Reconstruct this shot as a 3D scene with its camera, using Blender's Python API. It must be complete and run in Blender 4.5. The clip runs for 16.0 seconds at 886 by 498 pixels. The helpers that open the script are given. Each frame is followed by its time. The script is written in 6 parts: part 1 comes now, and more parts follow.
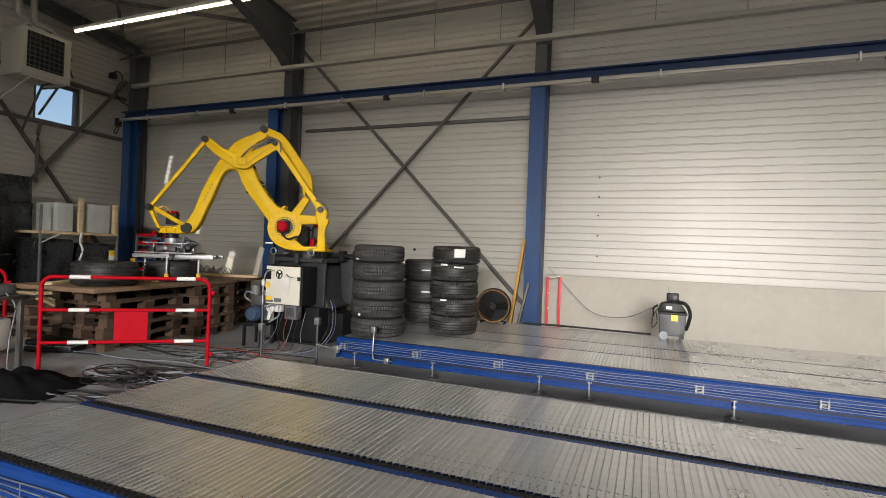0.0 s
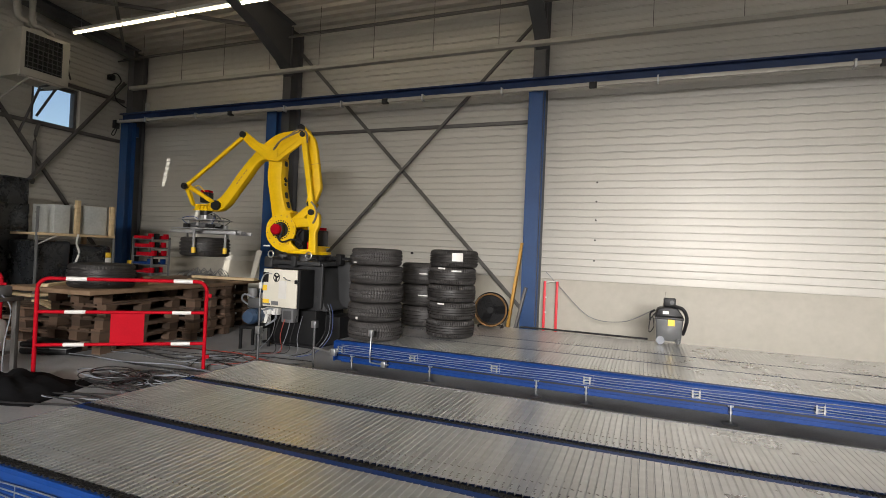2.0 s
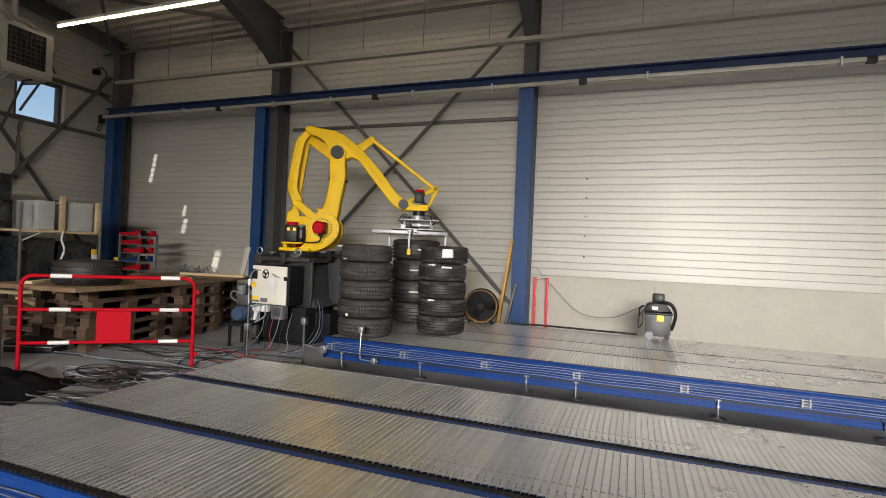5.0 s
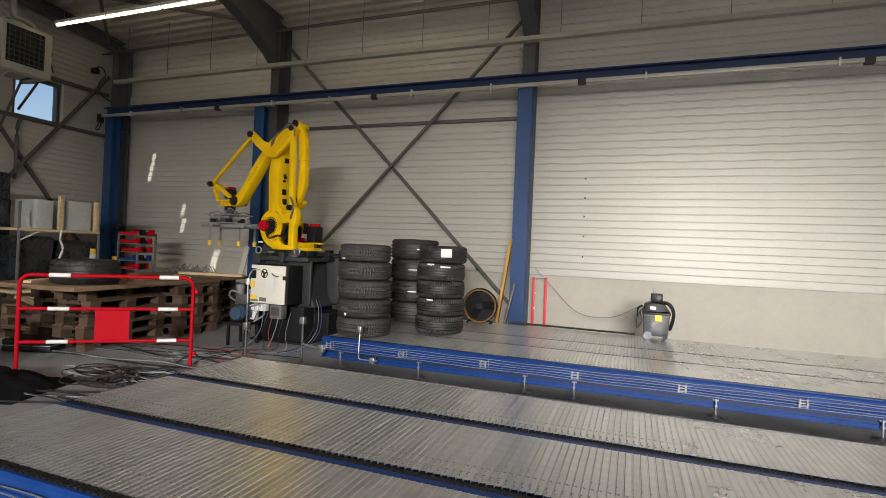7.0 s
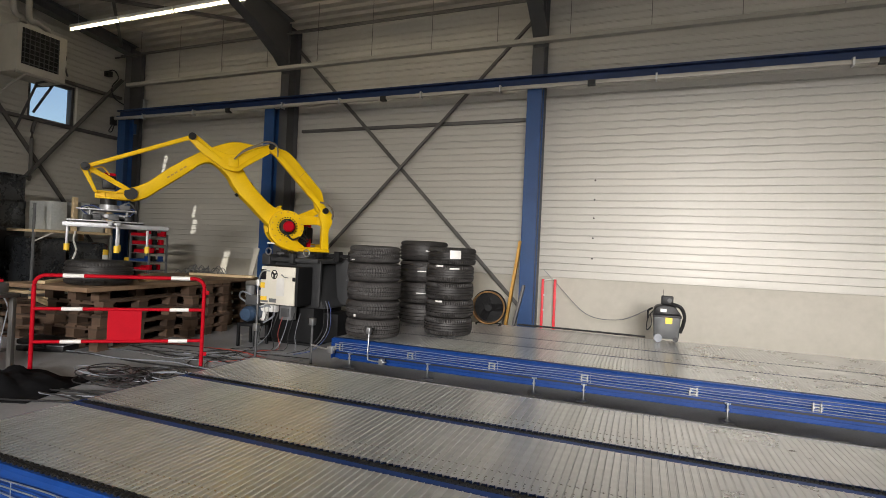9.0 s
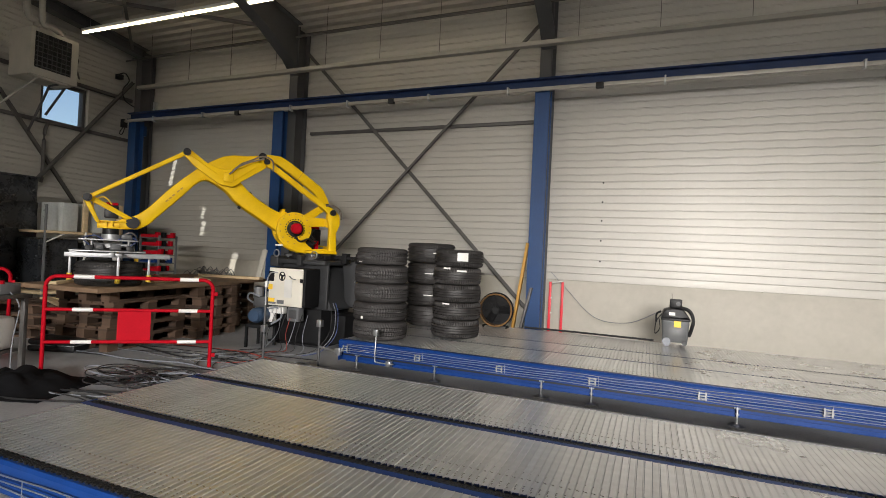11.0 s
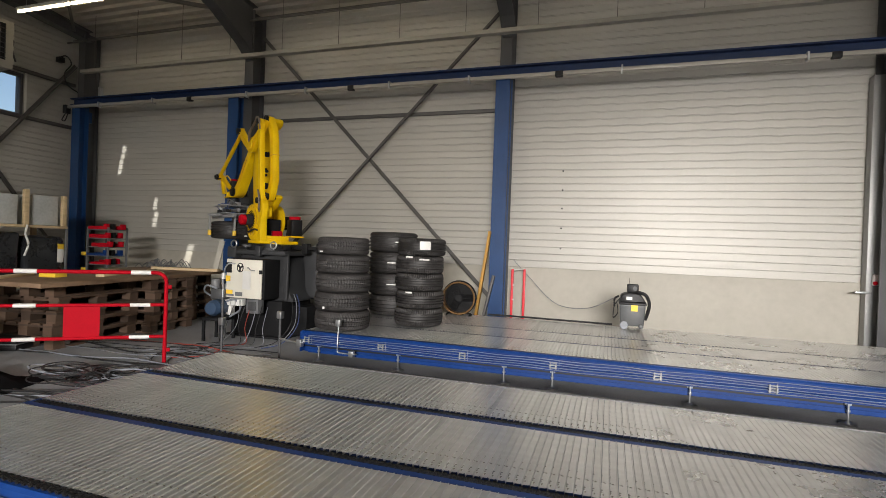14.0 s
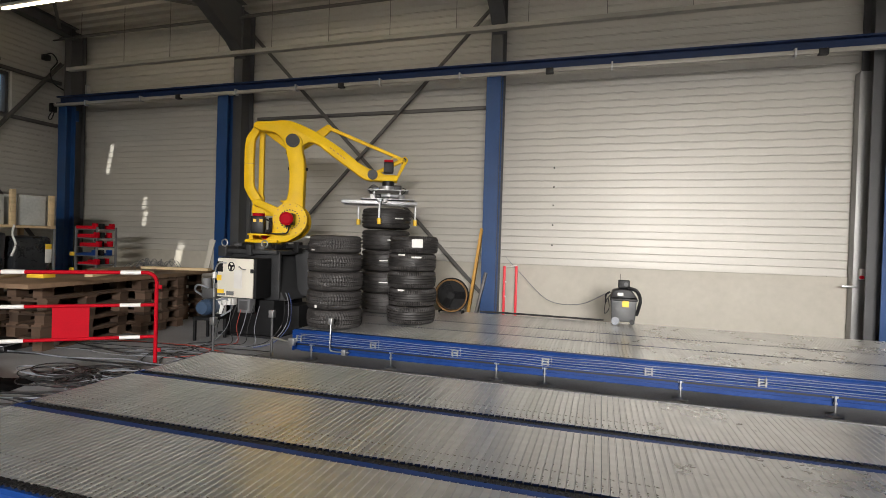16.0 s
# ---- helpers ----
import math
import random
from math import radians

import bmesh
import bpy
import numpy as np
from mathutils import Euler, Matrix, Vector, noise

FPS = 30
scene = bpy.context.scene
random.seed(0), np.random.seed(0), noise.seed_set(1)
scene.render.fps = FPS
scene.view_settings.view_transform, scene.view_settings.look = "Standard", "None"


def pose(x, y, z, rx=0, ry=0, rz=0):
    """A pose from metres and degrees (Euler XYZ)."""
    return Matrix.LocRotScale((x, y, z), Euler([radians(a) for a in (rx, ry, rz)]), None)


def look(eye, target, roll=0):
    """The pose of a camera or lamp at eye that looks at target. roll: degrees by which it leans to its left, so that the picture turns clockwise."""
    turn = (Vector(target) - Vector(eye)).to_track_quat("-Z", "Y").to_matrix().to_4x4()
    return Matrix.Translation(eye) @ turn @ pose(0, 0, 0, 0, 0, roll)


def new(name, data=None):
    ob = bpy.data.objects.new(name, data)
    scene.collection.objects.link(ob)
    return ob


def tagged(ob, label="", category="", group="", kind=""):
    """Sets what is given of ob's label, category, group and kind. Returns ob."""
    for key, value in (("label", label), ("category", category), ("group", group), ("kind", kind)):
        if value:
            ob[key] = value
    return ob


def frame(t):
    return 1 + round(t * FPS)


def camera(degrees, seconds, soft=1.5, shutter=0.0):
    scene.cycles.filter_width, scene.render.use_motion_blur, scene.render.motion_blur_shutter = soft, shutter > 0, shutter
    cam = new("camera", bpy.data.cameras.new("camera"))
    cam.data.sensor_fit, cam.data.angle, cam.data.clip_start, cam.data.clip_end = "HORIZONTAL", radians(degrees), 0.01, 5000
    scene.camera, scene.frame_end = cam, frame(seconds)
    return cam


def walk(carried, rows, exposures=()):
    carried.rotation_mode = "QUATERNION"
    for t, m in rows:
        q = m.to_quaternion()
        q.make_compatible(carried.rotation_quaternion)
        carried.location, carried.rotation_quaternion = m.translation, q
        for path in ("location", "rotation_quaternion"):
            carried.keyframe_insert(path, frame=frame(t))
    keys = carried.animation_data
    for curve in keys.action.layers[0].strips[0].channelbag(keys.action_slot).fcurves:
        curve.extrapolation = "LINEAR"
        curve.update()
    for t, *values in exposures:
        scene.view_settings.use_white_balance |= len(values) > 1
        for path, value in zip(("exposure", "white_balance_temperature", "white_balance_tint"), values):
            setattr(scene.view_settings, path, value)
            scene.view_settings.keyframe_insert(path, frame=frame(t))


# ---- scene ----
cam = camera(81.8, 16.0, soft=0.5, shutter=0.2)
PATH = [
    (0, (-1.367, 1.376, 1.327), (-2.112, 3.232, 1.334), 2.2),
    (0.5, (-1.372, 1.373, 1.324), (-2.115, 3.229, 1.333), 2.3),
    (1, (-1.366, 1.373, 1.328), (-2.112, 3.229, 1.34), 2.4),
    (1.5, (-1.368, 1.371, 1.331), (-2.111, 3.228, 1.348), 2.4),
    (2, (-1.369, 1.37, 1.327), (-2.105, 3.23, 1.349), 2.5),
    (2.5, (-1.37, 1.378, 1.323), (-2.098, 3.241, 1.346), 2.5),
    (3, (-1.368, 1.382, 1.324), (-2.09, 3.247, 1.345), 2.5),
    (3.5, (-1.363, 1.387, 1.322), (-2.081, 3.253, 1.337), 2.5),
    (4, (-1.369, 1.383, 1.322), (-2.08, 3.252, 1.334), 2.4),
    (6.5, (-1.361, 1.382, 1.322), (-2.058, 3.257, 1.332), 2.5),
    (7, (-1.362, 1.377, 1.321), (-2.06, 3.251, 1.331), 2.5),
    (7.5, (-1.37, 1.381, 1.32), (-2.069, 3.255, 1.329), 2.5),
    (8, (-1.364, 1.383, 1.32), (-2.069, 3.254, 1.329), 2.6),
    (8.5, (-1.37, 1.379, 1.321), (-2.083, 3.247, 1.332), 2.6),
    (9, (-1.368, 1.374, 1.32), (-2.097, 3.236, 1.335), 2.6),
    (11.5, (-1.373, 1.372, 1.324), (-2.128, 3.224, 1.346), 2.8),
    (12, (-1.373, 1.378, 1.32), (-2.123, 3.232, 1.342), 2.8),
    (12.5, (-1.375, 1.373, 1.319), (-2.117, 3.23, 1.34), 2.9),
    (13, (-1.369, 1.375, 1.321), (-2.103, 3.235, 1.342), 2.9),
    (13.1, (-1.363, 1.374, 1.325), (-2.096, 3.234, 1.344), 2.8),
    (13.2, (-1.35, 1.38, 1.327), (-1.989, 3.275, 1.321), 2.2),
    (13.5, (-1.353, 1.392, 1.319), (-1.985, 3.289, 1.31), 2.1),
    (14, (-1.359, 1.392, 1.311), (-1.98, 3.293, 1.298), 2.1),
    (14.5, (-1.345, 1.391, 1.314), (-1.962, 3.293, 1.299), 2.1),
    (15, (-1.354, 1.384, 1.317), (-1.958, 3.29, 1.3), 2.0),
    (15.5, (-1.358, 1.387, 1.315), (-1.953, 3.297, 1.296), 1.9),
    (16, (-1.355, 1.388, 1.315), (-1.947, 3.299, 1.292), 1.7),
]
walk(cam, [(t, look(eye, target, roll)) for t, eye, target, roll in PATH])

# ---- light ----
SUN_DIR = Vector((-0.10, 0.60, -0.50)).normalized()
world = bpy.data.worlds.new("sky")
scene.world = world
world.use_nodes = True
nt = world.node_tree
sky = nt.nodes.new("ShaderNodeTexSky")
sky.sky_type, sky.sun_disc = "NISHITA", False
sky.sun_elevation = math.asin(-SUN_DIR.z)
sky.sun_rotation = math.atan2(-SUN_DIR.x, -SUN_DIR.y)
nt.nodes["Background"].inputs[1].default_value = 0.14
nt.links.new(sky.outputs[0], nt.nodes["Background"].inputs[0])
scene.view_settings.exposure = 0.0


def lamp(name, kind, m, energy, color, size=None, size_y=None):
    d = bpy.data.lights.new(name, kind)
    d.energy, d.color = energy, color
    if kind == "SUN":
        d.angle = radians(0.35)
    else:
        d.shape, d.size, d.size_y = "RECTANGLE", size, size_y
    ob = new(name, d)
    ob.matrix_basis = m
    return ob


lamp("sun", "SUN", look((0, 0, 20), Vector((0, 0, 20)) + SUN_DIR), 5.0, (1, 0.95, 0.87))
# added area lamps stand in for daylight through two assumed, unseen gateways
lamp("assumed_daylight", "AREA", look((1.61, -10.9, 3.95), (1.4, 9.9, 1.6)), 5950, (1, 0.957, 0.925), 6.0, 1.15)
lamp("assumed_daylight", "AREA", look((-6.97, -9.04, 3.15), (-7.0, 9.9, 1.2)), 50, (1, 0.96, 0.91), 3.7, 1.85)


# ---- materials ----
def mat(name, color, rough=0.6, metal=0.0, var=0.15, scale=6.0, fine=60.0, bump=0.1, spec=0.5, stretch=(1, 1, 1), random_tint=0.0, coat=0.0, dirt=None, rvar=0.12):
    """A surface with soft blotches and fine grain; stretch makes the grain run along an axis."""
    m = bpy.data.materials.new(name)
    m.use_nodes = True
    t = m.node_tree
    n, l = t.nodes, t.links
    b = n["Principled BSDF"]
    b.inputs["Roughness"].default_value, b.inputs["Metallic"].default_value = rough, metal
    b.inputs["Specular IOR Level"].default_value = spec
    b.inputs["Coat Weight"].default_value = coat
    tc, mp = n.new("ShaderNodeTexCoord"), n.new("ShaderNodeMapping")
    mp.inputs["Scale"].default_value = stretch
    l.new(tc.outputs["Object"], mp.inputs[0])
    big, small = n.new("ShaderNodeTexNoise"), n.new("ShaderNodeTexNoise")
    big.inputs["Scale"].default_value, big.inputs["Detail"].default_value = scale, 5
    small.inputs["Scale"].default_value, small.inputs["Detail"].default_value = fine, 3
    l.new(mp.outputs[0], big.inputs[0])
    l.new(mp.outputs[0], small.inputs[0])
    mixn = n.new("ShaderNodeMath")
    mixn.operation = "MULTIPLY_ADD"
    mixn.inputs[1].default_value = 0.35
    l.new(small.outputs[0], mixn.inputs[0])
    sc = n.new("ShaderNodeMath")
    sc.operation = "MULTIPLY"
    sc.inputs[1].default_value = 0.65
    l.new(big.outputs[0], sc.inputs[0])
    l.new(sc.outputs[0], mixn.inputs[2])
    ramp = n.new("ShaderNodeValToRGB")
    lo = dirt or tuple(c * (1 - var) for c in color)
    hi = tuple(min(1, c * (1 + var)) for c in color)
    ramp.color_ramp.elements[0].position, ramp.color_ramp.elements[1].position = 0.32, 0.66
    ramp.color_ramp.elements[0].color, ramp.color_ramp.elements[1].color = (*lo, 1), (*hi, 1)
    l.new(mixn.outputs[0], ramp.inputs[0])
    out = ramp.outputs[0]
    if random_tint:
        oi, hsv = n.new("ShaderNodeObjectInfo"), n.new("ShaderNodeHueSaturation")
        mr = n.new("ShaderNodeMapRange")
        mr.inputs[3].default_value, mr.inputs[4].default_value = 1 - random_tint, 1 + random_tint
        l.new(oi.outputs["Random"], mr.inputs[0])
        l.new(mr.outputs[0], hsv.inputs["Value"])
        l.new(out, hsv.inputs["Color"])
        out = hsv.outputs[0]
    l.new(out, b.inputs["Base Color"])
    rr = n.new("ShaderNodeMapRange")
    rr.inputs[3].default_value, rr.inputs[4].default_value = max(0.02, rough - rvar), min(1, rough + rvar)
    l.new(mixn.outputs[0], rr.inputs[0])
    l.new(rr.outputs[0], b.inputs["Roughness"])
    if bump:
        bp = n.new("ShaderNodeBump")
        bp.inputs["Strength"].default_value, bp.inputs["Distance"].default_value = bump, 0.01
        l.new(mixn.outputs[0], bp.inputs["Height"])
        l.new(bp.outputs[0], b.inputs["Normal"])
    return m


def glow(name, color, strength):
    m = bpy.data.materials.new(name)
    m.use_nodes = True
    b = m.node_tree.nodes["Principled BSDF"]
    b.inputs["Base Color"].default_value = (0.8, 0.8, 0.8, 1)
    b.inputs["Emission Color"].default_value = (*color, 1)
    b.inputs["Emission Strength"].default_value = strength
    return m


def glass(name, tint=(0.95, 0.97, 0.97), rough=0.02):
    m = bpy.data.materials.new(name)
    m.use_nodes = True
    b = m.node_tree.nodes["Principled BSDF"]
    b.inputs["Base Color"].default_value = (*tint, 1)
    b.inputs["Roughness"].default_value = rough
    b.inputs["Transmission Weight"].default_value = 1
    b.inputs["IOR"].default_value = 1.2
    return m


M = dict(
    floor=mat("painted_concrete", (0.33, 0.335, 0.35), 0.42, 0, 0.2, 1.3, 40, 0.04, dirt=(0.22, 0.222, 0.235)),
    clad=mat("ivory_steel_sheet", (0.47, 0.455, 0.415), 0.44, 0.15, 0.05, 1.2, 30, 0.012, random_tint=0.025),
    plinth=mat("cream_concrete", (0.47, 0.445, 0.385), 0.6, 0, 0.05, 0.7, 12, 0.015, dirt=(0.40, 0.375, 0.32)),
    deck=mat("galvanised_deck", (0.40, 0.37, 0.32), 0.45, 0.2, 0.1, 2, 40, 0.03),
    steel_dark=mat("grey_painted_steel", (0.066, 0.067, 0.070), 0.5, 0, 0.15, 3, 60, 0.03),
    brace=mat("brown_grey_steel", (0.10, 0.095, 0.09), 0.5, 0.2, 0.2, 4, 70, 0.04),
    blue=mat("blue_painted_steel", (0.010, 0.050, 0.160), 0.42, 0, 0.15, 3, 60, 0.03),
    crane=mat("dark_blue_beam", (0.009, 0.024, 0.080), 0.5, 0, 0.15, 3, 60, 0.03, spec=0.3),
    cblue=mat("ultramarine_steel", (0.004, 0.031, 0.150), 0.40, 0, 0.15, 5, 80, 0.03, spec=0.3),
    white=mat("white_plastic", (0.72, 0.71, 0.68), 0.45, 0, 0.06, 6, 80, 0.02),
    cream=mat("cream_enamel", (0.72, 0.69, 0.60), 0.4, 0, 0.05, 4, 90, 0.02),
    alu=mat("worn_aluminium", (0.86, 0.86, 0.868), 0.28, 0.90, 0.06, 2.2, 14, 0.0, random_tint=0.07, dirt=(0.70, 0.70, 0.71), rvar=0.04),
    dull_alu=mat("dull_aluminium", (0.36, 0.365, 0.375), 0.45, 0.5, 0.12, 12, 120, 0.03),
    zinc=mat("zinc_plated_steel", (0.46, 0.47, 0.48), 0.36, 0.9, 0.12, 12, 120, 0.03),
    vac=mat("dark_grey_plastic", (0.060, 0.064, 0.066), 0.4, 0, 0.12, 8, 80, 0.03),
    yellow=mat("yellow_enamel", (0.82, 0.53, 0.003), 0.48, 0, 0.05, 4, 70, 0.015, spec=0.22, dirt=(0.70, 0.43, 0.003)),
    black=mat("black_plastic", (0.010, 0.010, 0.011), 0.45, 0, 0.3, 10, 90, 0.05, spec=0.3),
    iron=mat("black_cast_iron", (0.007, 0.0072, 0.008), 0.65, 0, 0.25, 6, 80, 0.1, spec=0.25),
    casting=mat("dark_grey_casting", (0.028, 0.029, 0.031), 0.55, 0, 0.2, 5, 80, 0.08),
    rubber=mat("tyre_rubber", (0.036, 0.033, 0.032), 0.52, 0, 0.3, 14, 120, 0.15, dirt=(0.012, 0.0115, 0.0115), random_tint=0.2, spec=0.4),
    red=mat("red_enamel", (0.40, 0.005, 0.014), 0.5, 0, 0.1, 5, 80, 0.02, spec=0.04),
    pinkred=mat("fluorescent_red_paint", (0.78, 0.035, 0.05), 0.45, 0, 0.1, 5, 80, 0.03),
    wood=mat("pallet_wood", (0.075, 0.046, 0.031), 0.8, 0, 0.3, 3, 40, 0.25, stretch=(1, 8, 8), random_tint=0.45, dirt=(0.075, 0.045, 0.026)),
    ply=mat("plywood", (0.20, 0.128, 0.076), 0.7, 0, 0.18, 2, 30, 0.1, stretch=(1, 6, 1)),
    pale_wood=mat("pale_timber", (0.55, 0.42, 0.25), 0.75, 0, 0.18, 3, 40, 0.15, stretch=(1, 1, 6)),
    ochre=mat("ochre_timber", (0.50, 0.27, 0.05), 0.6, 0, 0.2, 3, 40, 0.1),
    cable_b=mat("black_cable", (0.014, 0.014, 0.015), 0.5, 0, 0.2, 10, 90, 0.0),
    cable_g=mat("grey_cable", (0.20, 0.215, 0.24), 0.5, 0, 0.2, 10, 90, 0.0),
    cable_r=mat("red_cable", (0.30, 0.05, 0.035), 0.5, 0, 0.2, 10, 90, 0.0),
    cable_bl=mat("blue_cable", (0.05, 0.08, 0.22), 0.5, 0, 0.2, 10, 90, 0.0),
    film=mat("dark_stretch_film", (0.020, 0.022, 0.025), 0.28, 0, 0.35, 5, 30, 0.35, coat=0.25),
    plastic=mat("milky_plastic", (0.42, 0.44, 0.43), 0.3, 0, 0.2, 3, 30, 0.05),
    pane=glass("window_glass"),
    greyplastic=mat("grey_plastic", (0.14, 0.143, 0.147), 0.45, 0, 0.1, 8, 80, 0.03),
    label_y=mat("yellow_sticker", (0.85, 0.55, 0.04), 0.5, 0, 0.05, 8, 80, 0.0),
    bluegrey=mat("blue_motor_paint", (0.035, 0.065, 0.12), 0.45, 0, 0.2, 8, 80, 0.05),
    hose=mat("grey_brown_hose", (0.16, 0.13, 0.105), 0.55, 0, 0.3, 30, 90, 0.1),
    post=mat("galvanised_post", (0.30, 0.30, 0.295), 0.45, 0.3, 0.12, 3, 60, 0.03),
    heater=mat("heater_enamel", (0.42, 0.40, 0.35), 0.45, 0, 0.1, 4, 80, 0.03),
    pipe=mat("pale_conduit", (0.33, 0.315, 0.28), 0.4, 0.2, 0.1, 4, 80, 0.03),
    cloth=mat("black_cloth", (0.006, 0.006, 0.007), 0.9, 0, 0.3, 12, 90, 0.3, spec=0.1),
    brass=mat("rusty_guard", (0.30, 0.17, 0.07), 0.45, 0.6, 0.3, 8, 80, 0.1),
    tube=glow("fluorescent_tube", (1.0, 0.82, 0.54), 8.0),
    # emitter of the added fill rows, which are out of view
    fill_tube=glow("unseen_fill_tube", (1.0, 0.91, 0.75), 11.5),
    chain=mat("oiled_chain", (0.004, 0.004, 0.0045), 0.55, 0.0, 0.3, 30, 120, 0.1),
)


# ---- mesh helpers ----
def link_mesh(name, bm, material, smooth=False):
    me = bpy.data.meshes.new(name)
    bm.normal_update()
    bm.to_mesh(me)
    bm.free()
    if smooth:
        for p in me.polygons:
            p.use_smooth = True
    me.materials.append(M[material])
    return me


def smooth_by_angle(me, degrees=35):
    """Smooth shading with sharp edges kept."""
    for p in me.polygons:
        p.use_smooth = True
    me.set_sharp_from_angle(angle=radians(degrees))


def part(name, bm, material, parent=None, label="", m=None, smooth=True):
    me = link_mesh(name, bm, material)
    if smooth:
        smooth_by_angle(me)
    ob = new(name, me)
    if m is not None:
        ob.matrix_basis = m
    if parent is not None:
        ob.parent = parent
    if label:
        ob["label"] = label
    return ob


def share(name, me, parent=None, m=None):
    ob = new(name, me)
    if m is not None:
        ob.matrix_basis = m
    if parent is not None:
        ob.parent = parent
    return ob


def empty(name, m, label, category, group="", kind=""):
    ob = new(name)
    ob.matrix_basis = m
    ob.empty_display_size = 0.1
    return tagged(ob, label, category, group, kind)


def box(bm, x0, x1, y0, y1, z0, z1, bevel=0.0, m=None):
    vs = [bm.verts.new((x, y, z)) for x in (x0, x1) for y in (y0, y1) for z in (z0, z1)]
    fs = [bm.faces.new([vs[i] for i in q]) for q in ((0, 1, 3, 2), (4, 6, 7, 5), (0, 4, 5, 1), (2, 3, 7, 6), (0, 2, 6, 4), (1, 5, 7, 3))]
    if bevel:
        es = {e for f in fs for e in f.edges}
        r = bmesh.ops.bevel(bm, geom=list(es), offset=bevel, segments=2, affect="EDGES", profile=0.5)
        vs = list({v for f in r["faces"] for v in f.verts} | {v for v in vs if v.is_valid})
    if m is not None:
        for v in vs:
            v.co = m @ v.co
    return bm


def B(x0, x1, y0, y1, z0, z1, bevel=0.0):
    return box(bmesh.new(), x0, x1, y0, y1, z0, z1, bevel)


def cyl(bm, a, b, r, seg=16, r2=None, cap=True):
    a, b = Vector(a), Vector(b)
    q = (b - a).to_track_quat("Z", "Y").to_matrix()
    r2 = r if r2 is None else r2
    r0 = [bm.verts.new(a + q @ Vector((r * math.cos(2 * math.pi * i / seg), r * math.sin(2 * math.pi * i / seg), 0))) for i in range(seg)]
    r1 = [bm.verts.new(b + q @ Vector((r2 * math.cos(2 * math.pi * i / seg), r2 * math.sin(2 * math.pi * i / seg), 0))) for i in range(seg)]
    for i in range(seg):
        j = (i + 1) % seg
        bm.faces.new((r0[i], r0[j], r1[j], r1[i]))
    if cap:
        bm.faces.new(r0[::-1])
        bm.faces.new(r1)
    return bm


def C(a, b, r, seg=16, r2=None):
    return cyl(bmesh.new(), a, b, r, seg, r2)


def smooth_path(pts, n=6, closed=False):
    """A Catmull-Rom line through the points."""
    P = [Vector(p) for p in pts]
    out = []
    for i in range(len(P) - 1):
        p0, p1, p2, p3 = P[max(i - 1, 0)], P[i], P[i + 1], P[min(i + 2, len(P) - 1)]
        for k in range(n):
            t = k / n
            out.append(0.5 * ((2 * p1) + (p2 - p0) * t + (2 * p0 - 5 * p1 + 4 * p2 - p3) * t * t + (3 * p1 - p0 - 3 * p2 + p3) * t ** 3))
    out.append(P[-1])
    return out


def tube(bm, pts, r, seg=8, n=6, curved=True):
    P = smooth_path(pts, n) if curved else [Vector(p) for p in pts]
    rings = []
    up = Vector((0, 0, 1))
    for i, p in enumerate(P):
        d = (P[min(i + 1, len(P) - 1)] - P[max(i - 1, 0)]).normalized()
        s = d.cross(up)
        if s.length < 0.05:
            s = d.cross(Vector((0, 1, 0)))
        s.normalize()
        u = s.cross(d)
        rings.append([bm.verts.new(p + r * (math.cos(2 * math.pi * k / seg) * s + math.sin(2 * math.pi * k / seg) * u)) for k in range(seg)])
    for a, b in zip(rings, rings[1:]):
        for k in range(seg):
            j = (k + 1) % seg
            bm.faces.new((a[k], a[j], b[j], b[k]))
    bm.faces.new(rings[0][::-1])
    bm.faces.new(rings[-1])
    return bm


def T(pts, r, seg=8, n=6, curved=True):
    return tube(bmesh.new(), pts, r, seg, n, curved)


def prism(bm, outline, y0, y1, bevel=0.0):
    """An outline in x and z, drawn out along y."""
    a = [bm.verts.new((x, y0, z)) for x, z in outline]
    b = [bm.verts.new((x, y1, z)) for x, z in outline]
    fs = [bm.faces.new(a), bm.faces.new(b[::-1])]
    n = len(outline)
    for i in range(n):
        j = (i + 1) % n
        fs.append(bm.faces.new((a[j], a[i], b[i], b[j])))
    bmesh.ops.recalc_face_normals(bm, faces=fs)
    if bevel:
        es = [e for e in {e for f in fs[:2] for e in f.edges}]
        bmesh.ops.bevel(bm, geom=es, offset=bevel, segments=2, affect="EDGES", profile=0.5)
    return bm


def P(outline, y0, y1, bevel=0.0):
    return prism(bmesh.new(), outline, y0, y1, bevel)


def lathe(bm, profile, seg=48, axis="z"):
    """A closed or open profile of (r, z) turned round z."""
    rings = []
    for i in range(seg):
        c, s = math.cos(2 * math.pi * i / seg), math.sin(2 * math.pi * i / seg)
        rings.append([bm.verts.new((r * c, r * s, z)) for r, z in profile])
    n = len(profile)
    for i in range(seg):
        a, b = rings[i], rings[(i + 1) % seg]
        for k in range(n - 1):
            bm.faces.new((a[k], b[k], b[k + 1], a[k + 1]))
    return bm


def rounded(outline, r, n=4):
    """Rounds the corners of an outline."""
    out = []
    k = len(outline)
    for i in range(k):
        p, a, b = Vector(outline[i]), Vector(outline[i - 1]), Vector(outline[(i + 1) % k])
        ra = min(r, (a - p).length * 0.45, (b - p).length * 0.45)
        s, e = p + (a - p).normalized() * ra, p + (b - p).normalized() * ra
        for j in range(n + 1):
            t = j / n
            q = (1 - t) ** 2 * s + 2 * t * (1 - t) * p + t * t * e
            out.append((q.x, q.y))
    return out


